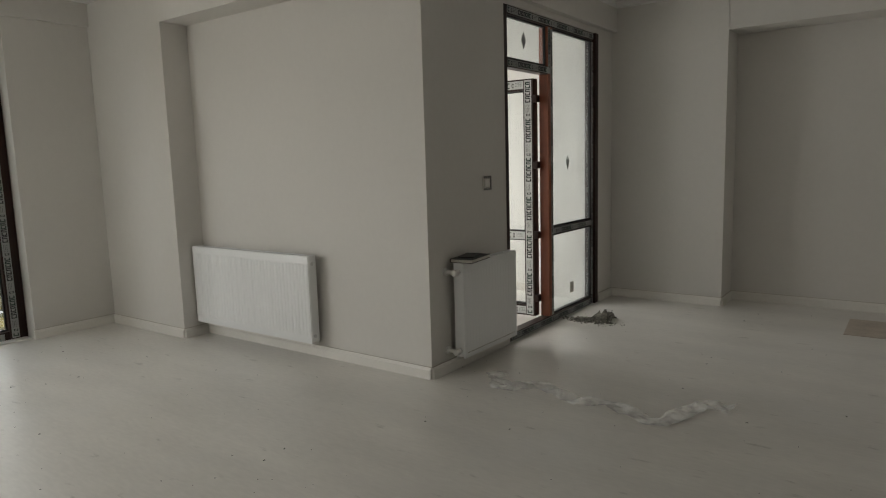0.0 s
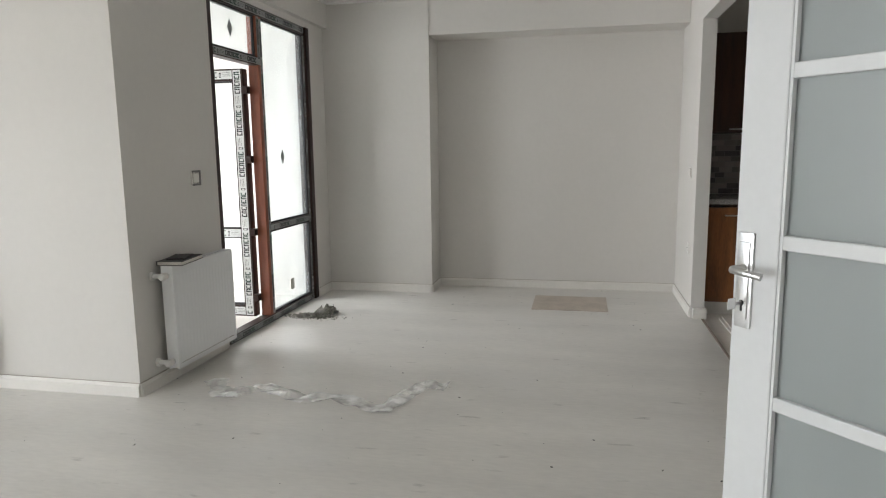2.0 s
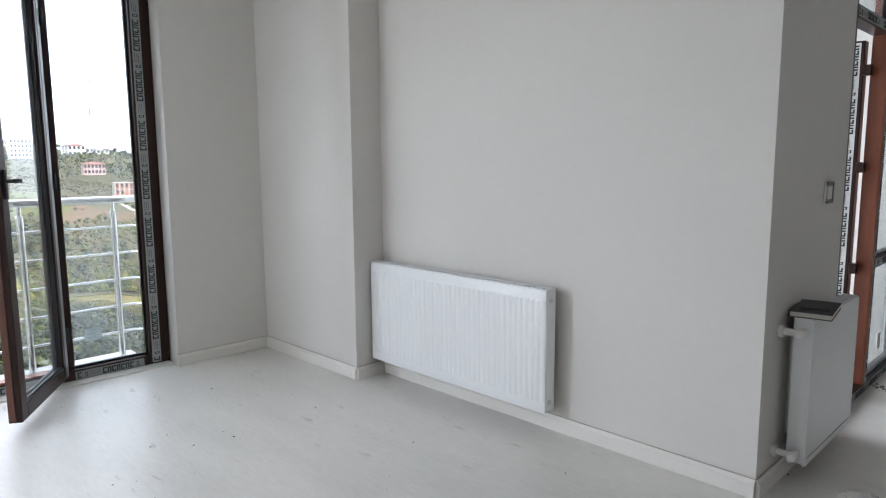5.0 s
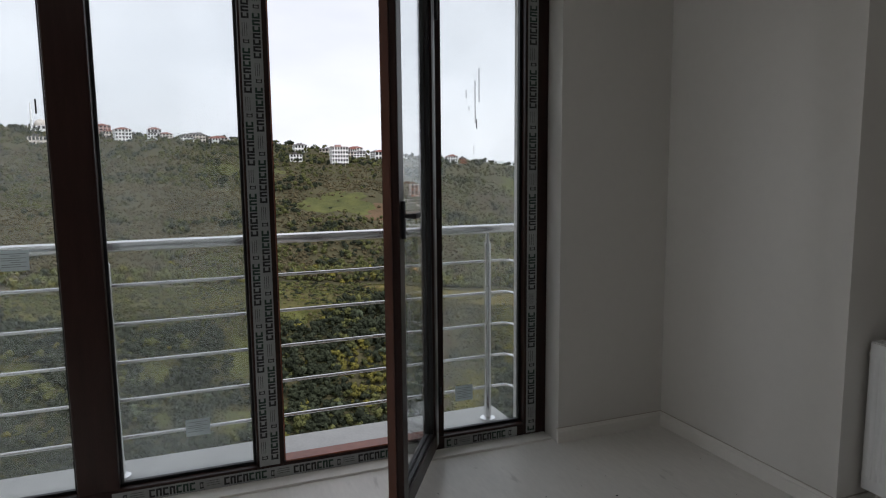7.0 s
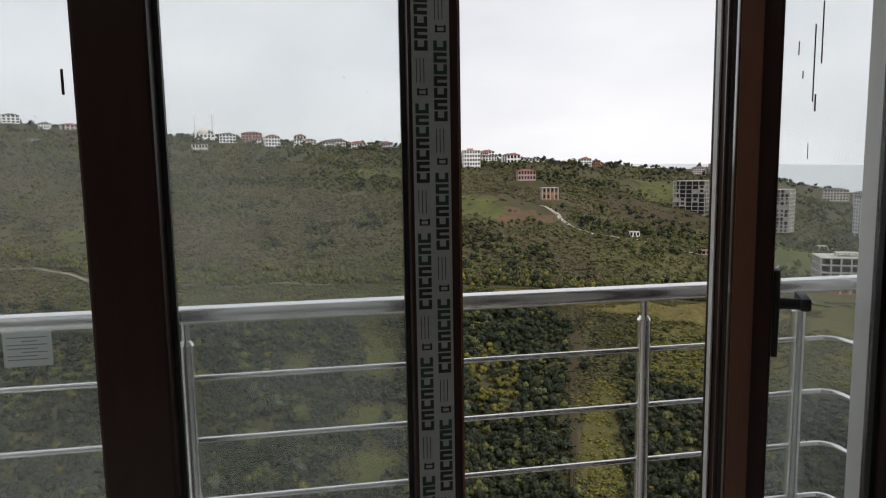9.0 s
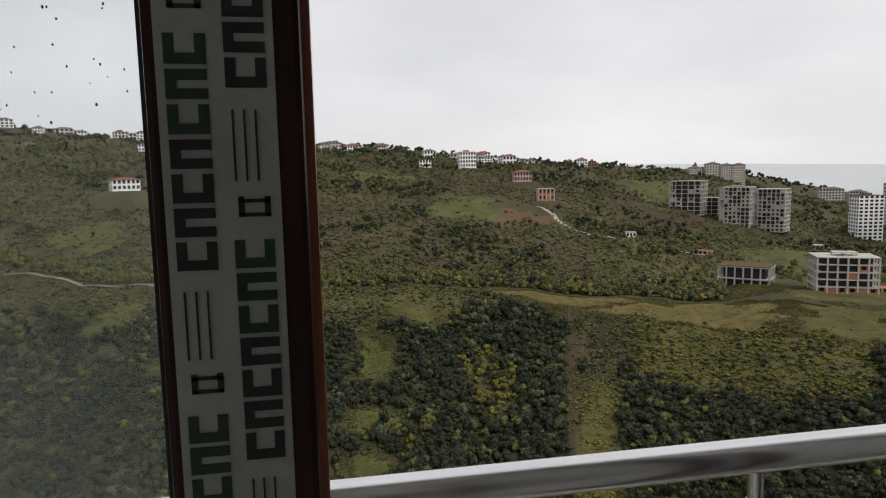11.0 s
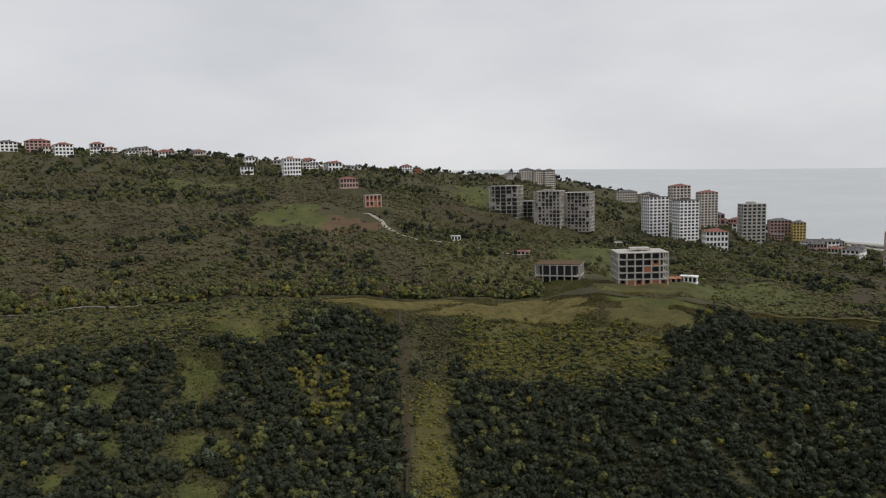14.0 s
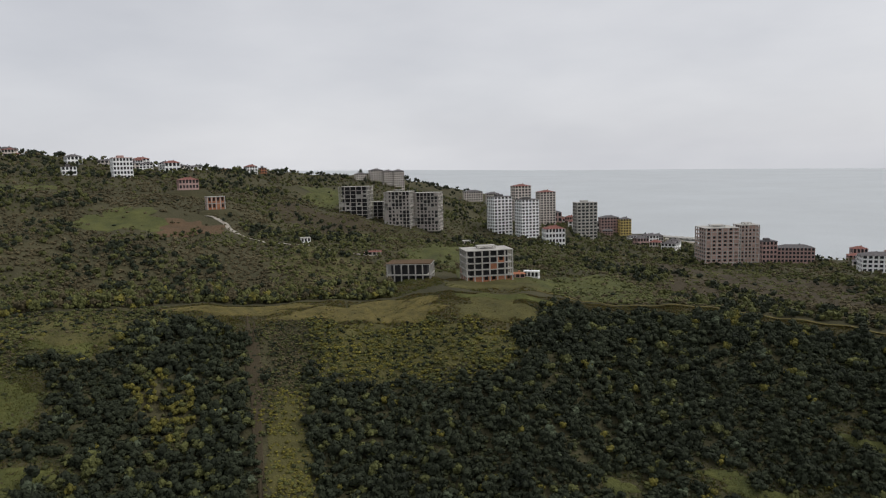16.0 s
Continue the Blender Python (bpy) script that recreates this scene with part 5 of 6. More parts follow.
scatter("far_woods_yellow", fyel, F1, M_YELLOW, "yellowing trees along the hill road", rng)


# ---- meadows, tracks ----
def patch(name, h, r, dh, dr, mat, label, lift=0.25, category="meadow"):
    """An uneven patch of ground cover, draped over the slope."""
    bm = bmesh.new()
    rings, spokes = 7, 40
    centre = None
    grid = []
    for i in range(rings + 1):
        ring = []
        for j in range(spokes):
            a = 2 * math.pi * j / spokes
            k = 1 + 0.22 * math.sin(3 * a + h) + 0.14 * math.sin(7 * a + r) + 0.08 * math.sin(13 * a + 2 * h)
            q = i / rings * k
            hh, rr = h + dh * q * math.cos(a), r + dr * q * math.sin(a)
            z = float(relief(np.array([hh]), np.array([rr]))[0])
            ring.append(bm.verts.new(place(hh, rr, z + lift * (1 - 0.8 * (i == rings)))))
        grid.append(ring)
    for i in range(1, rings + 1):
        for j in range(spokes):
            bm.faces.new((grid[i - 1][j], grid[i][j], grid[i][(j + 1) % spokes], grid[i - 1][(j + 1) % spokes])) if i > 1 else bm.faces.new((grid[0][0], grid[1][j], grid[1][(j + 1) % spokes]))
    bmesh.ops.recalc_face_normals(bm, faces=bm.faces)
    for f in bm.faces:
        if f.normal.z < 0:
            f.normal_flip()
    return solid(name, bm, mat, label, category, "structure", smooth=True)


M_MEADOW = material("bright_meadow", (0.108, 0.112, 0.036), 0.95, scale=0.09, fine=0.8, tint=(0.046, 0.054, 0.020), bump=0.6, bump_scale=1.5, specular=0.15)
M_DRY = material("dry_grass", (0.158, 0.128, 0.044), 0.95, scale=0.30, fine=1.6, tint=(0.07, 0.064, 0.026), bump=0.4, bump_scale=1.5, specular=0.15)
M_ROWS = material("ploughed_rows", (0.125, 0.080, 0.046), 0.95, scale=0.08, fine=0.8, tint=(0.085, 0.06, 0.035), bump=0.5, bump_scale=0.7, specular=0.15)
M_BARE = material("bare_brown_soil", (0.062, 0.050, 0.030), 0.95, scale=0.08, fine=0.8, tint=(0.05, 0.04, 0.025), bump=0.4, bump_scale=1.5, specular=0.15)
M_SPUR = material("olive_scrub_ground", (0.120, 0.110, 0.040), 0.95, scale=0.09, fine=0.9, tint=(0.048, 0.046, 0.020), bump=0.6, bump_scale=1.2, specular=0.15)
PLOTS = [(h, r, 0.7 * dh, 0.7 * dr, M_MEADOW) for h, r, dh, dr in OPEN_GRASS] + [
    (68.8, 238, 0.6, 52, M_BARE), (66.2, 213, 1.9, 22, M_SPUR), (69.5, 294, 6.0, 5, M_DRY), (58.5, 286, 7.0, 11, M_DRY), (55.5, 257, 8.0, 16, M_SPUR), (47.5, 284, 3.6, 12, M_SPUR),
    (84, 284, 9.0, 12, M_SPUR), (100, 284, 8.0, 12, M_SPUR), (61.5, 390, 4.5, 55, M_SPUR), (47, 296, 4, 3, M_MEADOW)]
PLOTS += [(78, 500, 3.4, 32, M_MEADOW), (73.2, 478, 2.5, 22, M_ROWS), (52.5, 470, 2.8, 50, M_MEADOW), (50, 400, 2.0, 42, M_MEADOW), (86, 640, 3.6, 26, M_MEADOW), (61.5, 740, 2.7, 60, M_MEADOW),
          (40, 340, 5.5, 34, M_MEADOW), (47.5, 328, 4.5, 20, M_SPUR), (57.5, 560, 2.8, 14, M_MEADOW), (108, 420, 2.6, 24, M_MEADOW), (24, 430, 14, 80, M_BARE), (62.5, 590, 4.5, 50, M_BARE)]
for n, (h, r, dh, dr, m) in enumerate(PLOTS):
    patch("meadow_patch", h, r, dh, dr, m, "open grass between the trees on the slope", lift=0.22 + 0.012 * n)


def track(name, points, width, label, mat=M_TRACK):
    """A dirt track draped along headings and distances."""
    bm = bmesh.new()
    prev = None
    pts = []
    for (h0, r0), (h1, r1) in zip(points, points[1:]):
        for k in range(12):
            pts.append((h0 + (h1 - h0) * k / 12, r0 + (r1 - r0) * k / 12))
    pts.append(points[-1])
    flat = [place(h, r, 0) for h, r in pts]
    for i, (h, r) in enumerate(pts):
        d = (flat[min(i + 1, len(flat) - 1)] - flat[max(i - 1, 0)]).normalized()
        s = Vector((-d.y, d.x, 0)) * width / 2 * (1 + 0.2 * math.sin(i * 1.7))
        z = float(relief(np.array([h]), np.array([float(r)]))[0]) + 0.5
        row = [bm.verts.new((flat[i].x + u * s.x, flat[i].y + u * s.y, z - 0.2 * abs(u))) for u in (-1, 0, 1)]
        if prev:
            for a in (0, 1):
                bm.faces.new((prev[a], prev[a + 1], row[a + 1], row[a]))
        prev = row
    bmesh.ops.recalc_face_normals(bm, faces=bm.faces)
    return solid(name, bm, mat, label, "track", "structure", smooth=True)


track("road", [(72.0, 520), (71.4, 512), (70.7, 500), (70.2, 486), (69.9, 474), (69.4, 468), (68, 462), (65.5, 456), (63, 452), (58, 446)], 3.4, "pale dirt track winding down the far slope")
track("road", [(118, 372), (112, 345), (107, 318), (103.5, 306), (98, 303), (90, 302)], 2.6, "dirt road along the crest of the near hill", M_EARTH)
track("road", [(44, 312), (41, 305), (36, 301), (30, 300), (24, 300), (17, 299), (10, 299)], 1.7, "grassy dirt road on the edge of the wood", M_DRY)

# ---- buildings ----
M_CONC = material("raw_concrete", (0.45, 0.43, 0.39), 0.9, var=0.14, scale=0.3, fine=3)
M_BRICK = material("orange_hollow_brick", (0.40, 0.165, 0.085), 0.9, var=0.2, scale=0.5, fine=3)
M_GREYB = material("grey_block_infill", (0.46, 0.41, 0.37), 0.9, var=0.12, scale=0.4, fine=3)
M_PINKB = material("pale_brick_infill", (0.46, 0.31, 0.26), 0.9, var=0.15, scale=0.4, fine=3)
M_WHITEB = material("white_render", (0.86, 0.86, 0.85), 0.85, var=0.06, scale=0.2, fine=2)
M_CREAM = material("cream_render", (0.64, 0.58, 0.52), 0.85, var=0.08, scale=0.2, fine=2)
M_PINK = material("pink_render", (0.45, 0.30, 0.27), 0.85, var=0.08, scale=0.2, fine=2)
M_ROOFR = material("red_roof_tiles", (0.22, 0.085, 0.065), 0.85, var=0.2, scale=0.5, fine=4)
M_ROOFD = material("dark_roof", (0.11, 0.10, 0.10), 0.8, var=0.15, scale=0.5, fine=4)
M_YEL = material("yellow_render", (0.62, 0.47, 0.16), 0.85, var=0.08, scale=0.2, fine=2)
M_WPANE = material("dark_window_glass", (0.022, 0.025, 0.028), 0.35, var=0.3, scale=0.3, fine=3, per_object=0.8, specular=0.2)
SHARED = {}


def shared(key, make, mat):
    if key not in SHARED:
        SHARED[key] = mesh_of(key[0], make(), mat)
    return SHARED[key]


def piece(name, me, parent, x, y, z, turn=0.0):
    ob = new(name, me)
    ob.parent = parent
    ob.matrix_basis = pose(x, y, z, 0, 0, turn)
    return ob


def site(h, r, top, bot, deg):
    """Base point, width and height of a building seen at heading h, from its top and bottom elevation."""
    low = EYE + r * math.tan(radians(bot))
    g = float(relief(np.array([float(h)]), np.array([float(r)]))[0])
    zb = min(low, g) - 0.5 if low - g < 1.5 or low - g > 14 else low - 0.5
    return place(h, r, zb), r * radians(deg), EYE + r * math.tan(radians(top)) - zb


def terrace(b, h, r, w, depth, zb):
    """The earth bank a house stands on where the slope falls away under it."""
    drop = zb - float(relief(np.array([float(h)]), np.array([float(r)]))[0])
    if drop < 0.5:
        return
    bm = bmesh.new()
    rings = []
    for z, grow in ((0.0, 2.0), (-drop * 0.5, 5.0 + drop * 0.5), (-drop - 4.0, 9.0 + drop * 1.6)):
        ring = []
        for k in range(20):
            a = 2 * math.pi * k / 20
            q = 1 + 0.08 * math.sin(3 * a + h) + 0.05 * math.sin(7 * a)
            ring.append(bm.verts.new(((w * 0.62 + grow) * q * math.cos(a), (depth * 0.62 + grow) * q * math.sin(a), z)))
        rings.append(ring)
    bm.faces.new(rings[0])
    for lo, hi in zip(rings[1:], rings):
        for k in range(20):
            bm.faces.new((lo[k], lo[(k + 1) % 20], hi[(k + 1) % 20], hi[k]))
    bmesh.ops.recalc_face_normals(bm, faces=bm.faces)
    part("terrace", bm, M_GROUND, b, "grassy earth bank under the house")


def facade_grid(w, d, h, nw, nd, floors, pier=0.42, band=0.42, t=0.3):
    """One shell of outer walls, with an opening left for each window and the reveals turned in."""
    bm = bmesh.new()
    fh = h / floors
    ring = []
    for side, (n, span) in enumerate(((nw, w), (nd, d), (nw, w), (nd, d))):
        step = span / n
        for k in range(n):
            for u, hole in ((k * step, False), ((k + pier / 2) * step, True), ((k + 1 - pier / 2) * step, False)):
                x, y = ((-w / 2 + u, -d / 2), (w / 2, -d / 2 + u), (w / 2 - u, d / 2), (-w / 2, d / 2 - u))[side]
                ring.append((x, y, hole))
    levels = []
    for f in range(floors):
        levels += [(f * fh, False), (f * fh + band * fh, True), (f * fh + 0.97 * fh, False)]
    levels.append((h, False))
    rows = [[bm.verts.new((x, y, z)) for x, y, _ in ring] for z, _ in levels]
    for a in range(len(levels) - 1):
        for k in range(len(ring)):
            if not (levels[a][1] and ring[k][2]):
                q = (k + 1) % len(ring)
                bm.faces.new((rows[a][k], rows[a][q], rows[a + 1][q], rows[a + 1][k]))
    edges = [e for e in bm.edges if len(e.link_faces) == 1]
    made = bmesh.ops.extrude_edge_only(bm, edges=edges)
    for v in made["geom"]:
        if isinstance(v, bmesh.types.BMVert):
            side_x = abs(abs(v.co.x) - w / 2) < 0.001
            if side_x:
                v.co.x -= math.copysign(t, v.co.x)
            if abs(abs(v.co.y) - d / 2) < 0.001:
                v.co.y -= math.copysign(t, v.co.y)
    bmesh.ops.recalc_face_normals(bm, faces=bm.faces)
    return bm


def block(name, label, h, r, top, bot, deg, depth, floors, nw, nd, wall, roof="flat", roof_mat=None, turn=0.0, category="building", windows=True, pier=0.36, band=0.36, group=""):
    """A finished house: walls with real openings, a pane in each, roof, parapet or hip."""
    base, w, ht = site(h, r, top, bot, deg)
    if floors == 1:
        g = float(relief(np.array([float(h)]), np.array([float(r)]))[0])
        base, ht = place(h, r, g - 0.4), 3.6
    if roof == "hip":
        ht -= min(2.6, 0.2 * ht)
    b = thing(name, label, category, Matrix.Translation(base) @ Matrix.Rotation(radians(h + turn), 4, "Z"), group=group)
    part("wall", facade_grid(w, depth, ht, nw, nd, floors, pier, band), wall, b)
    terrace(b, h, r, w, depth, base.z)
    # dark box inside the walls, its colour standing for unlit rooms
    part("unlit_fill", boxes((-w / 2 + 0.8, w / 2 - 0.8, -depth / 2 + 0.8, depth / 2 - 0.8, 0.0, ht - 0.5)), M_DARK, b)
    fh = ht / floors
    if windows:
        for n, span, half, ang in ((nw, w, depth / 2, 0), (nd, depth, w / 2, 90), (nd, depth, w / 2, -90)):
            step = span / n
            ww, wh = step * (1 - pier) + 0.05, fh * (1 - band) * 0.97
            me = shared(("window", round(ww, 2), round(wh, 2)), lambda: boxes((-ww / 2, ww / 2, -0.04, 0.04, 0, wh), (-0.06, 0.06, -0.09, -0.041, 0, wh)), M_WPANE)
            for f in range(floors):
                for k in range(n):
                    u, v = -span / 2 + (k + 0.5) * step, -(half - 0.22)
                    a = radians(ang)
                    piece("window", me, b, u * math.cos(a) - v * math.sin(a), u * math.sin(a) + v * math.cos(a), f * fh + band * fh + 0.02, ang)
    bm = bmesh.new()
    if roof == "hip":
        e = 0.6
        rh = min(2.6, 0.25 * ht)
        q = [bm.verts.new(p) for p in ((-w / 2 - e, -depth / 2 - e, ht + 0.004), (w / 2 + e, -depth / 2 - e, ht + 0.004), (w / 2 + e, depth / 2 + e, ht + 0.004), (-w / 2 - e, depth / 2 + e, ht + 0.004))]
        k = max(0.0, w / 2 - depth / 2)
        p0, p1 = bm.verts.new((-k - 0.3, 0, ht + rh)), bm.verts.new((k + 0.3, 0, ht + rh))
        for f in ((q[0], q[1], p1, p0), (q[2], q[3], p0, p1), (q[1], q[2], p1), (q[3], q[0], p0), (q[3], q[2], q[1], q[0])):
            bm.faces.new(f)
        box(bm, w * 0.12, w * 0.12 + 0.9, -0.5, 0.5, ht + rh * 0.4, ht + rh + 0.7)
    else:
        box(bm, -w / 2 - 0.2, w / 2 + 0.2, -depth / 2 - 0.2, depth / 2 + 0.2, ht + 0.004, ht + 0.55)
        box(bm, -w * 0.22, w * 0.12, -depth * 0.2, depth * 0.2, ht + 0.555, ht + (2.6 if floors > 1 else 0.7))
    part("roof", bm, roof_mat or M_ROOFD, b)
    return b, w, ht


def shell(name, label, h, r, top, bot, deg, depth, floors, nw, nd, infill=None, infill_floors=0, turn=0.0, penthouse=True, fill_bays=0.0, seed=1, deck=None):
    """An unfinished concrete frame: a slab for each floor, columns, some brick infill, open bays."""
    base, w, ht = site(h, r, top, bot, deg)
    rr = random.Random(seed)
    b = thing(name, label, "building", Matrix.Translation(base) @ Matrix.Rotation(radians(h + turn), 4, "Z"))
    terrace(b, h, r, w, depth, base.z)
    if penthouse:
        ht -= 1.6
    fh = ht / floors
    slab = shared(("floor_slab", round(w, 1), round(depth, 1)), lambda: boxes((-w / 2 - 0.5, w / 2 + 0.5, -depth / 2 - 0.5, depth / 2 + 0.5, 0, 0.42)), M_CONC)
    for f in range(1, floors + 1):
        piece("floor_slab", slab, b, 0, 0, f * fh - 0.42)
    col = shared(("column", round(ht, 1), 0), lambda: boxes((-0.33, 0.33, -0.33, 0.33, 0, ht - 0.005)), M_CONC)
    for i in range(nw + 1):
        for j in range(nd + 1):
            if i in (0, nw) or j in (0, nd):
                piece("column", col, b, -w / 2 + w * i / nw, -depth / 2 + depth * j / nd, 0.0)
    # near-black block that colours in the shade between the columns
    part("dark_fill", boxes((-w * 0.42, w * 0.42, -depth * 0.36, depth * 0.36, 0, ht - 0.6)), M_DARK, b, "near-black box painted as the frame's unlit inside")
    if deck:
        part("roof_deck", boxes((-w / 2 - 0.5, w / 2 + 0.5, -depth / 2 - 0.5, depth / 2 + 0.5, ht + 0.004, ht + 0.35)), deck, b, "red-brown roof deck")
    if infill:
        bw, bd = w / nw - 0.7, depth / nd - 0.7
        mw = shared(("infill", round(bw, 1), round(fh, 2)), lambda: boxes((-bw / 2, bw / 2, -0.1, 0.1, 0.0, fh - 0.43), bevel=0.0), infill)
        half = shared(("infill_low", round(bw, 1), round(fh, 2)), lambda: boxes((-bw / 2, bw / 2, -0.1, 0.1, 0.0, (fh - 0.43) * 0.34), (-bw / 2, -bw / 2 + 0.2 * bw, -0.1, 0.1, (fh - 0.43) * 0.34, fh - 0.43), (bw / 2 - 0.2 * bw, bw / 2, -0.1, 0.1, (fh - 0.43) * 0.34, fh - 0.43)), infill)
        hd = shared(("infill_side", round(bd, 1), round(fh, 2)), lambda: boxes((-bd / 2, bd / 2, -0.1, 0.1, 0.0, (fh - 0.43) * 0.34), (-bd / 2, -bd / 2 + 0.2 * bd, -0.1, 0.1, (fh - 0.43) * 0.34, fh - 0.43), (bd / 2 - 0.2 * bd, bd / 2, -0.1, 0.1, (fh - 0.43) * 0.34, fh - 0.43)), infill)
        for f in range(floors):
            for i in range(nw):
                if f < infill_floors or rr.random() < fill_bays:
                    piece("brick_infill", half if rr.random() < 0.8 else mw, b, -w / 2 + w * (i + 0.5) / nw, -depth / 2, f * fh)
            for j in range(nd):
                if f < infill_floors or rr.random() < fill_bays:
                    for s in (-1, 1):
                        piece("brick_infill", hd, b, s * w / 2, -depth / 2 + depth * (j + 0.5) / nd, f * fh, 90)
    if penthouse:
        part("stair_head", boxes((-w * 0.2, w * 0.2, -depth * 0.2, depth * 0.2, ht + 1.2, ht + 1.6), *[(sx * w * 0.18 - 0.25, sx * w * 0.18 + 0.25, sy * depth * 0.18 - 0.25, sy * depth * 0.18 + 0.25, ht, ht + 1.2) for sx in (-1, 0, 1) for sy in (-1, 1)]), M_CONC, b)
    return b


shell("unfinished_building", "six-storey concrete frame with orange brick on its lower floors", 48.35, 340, -6.45, -9.86, 4.0, 16, 6, 6, 4, M_BRICK, 2, turn=14, fill_bays=0.12, seed=3)
shell("unfinished_building", "low concrete frame shell with a red-stained roof slab", 54.95, 350, -7.75, -9.5, 3.7, 15, 2, 6, 4, M_BRICK, 0, turn=-10, penthouse=False, seed=4, deck=M_ROWS)
shell("unfinished_tower", "open concrete tower frame on the slope", 59.45, 650, -1.05, -4.7, 2.5, 18, 11, 5, 4, M_CONC, 0, turn=-18, penthouse=False, fill_bays=0.15, seed=5)
shell("unfinished_tower", "narrow open concrete frame between two towers", 57.5, 665, -2.4, -4.9, 1.0, 12, 8, 2, 3, M_CONC, 0, turn=-18, penthouse=False, fill_bays=0.1, seed=6)
shell("unfinished_tower", "concrete tower with pale brick infill", 55.75, 640, -1.45, -5.0, 2.2, 20, 11, 7, 5, M_GREYB, 0, turn=-14, seed=7, fill_bays=0.5)
shell("unfinished_tower", "concrete tower with pale brick infill", 53.3, 650, -1.75, -5.0, 2.2, 20, 11, 7, 5, M_GREYB, 0, turn=-14, penthouse=False, seed=8, fill_bays=0.5)
shell("unfinished_tower", "brown brick tower under construction near the coast", 29.4, 560, -4.85, -8.3, 2.6, 22, 11, 6, 5, M_PINKB, 11, turn=22, seed=9)
shell("unfinished_tower", "brown brick tower under construction near the coast", 27.25, 600, -4.65, -8.2, 1.4, 16, 12, 5, 4, M_PINKB, 12, turn=22, seed=10)
shell("unfinished_house", "red brick house shell beside the dirt track", 71.0, 530, -1.5, -2.5, 1.35, 9, 2, 4, 3, M_BRICK, 2, turn=10, penthouse=False, seed=11)
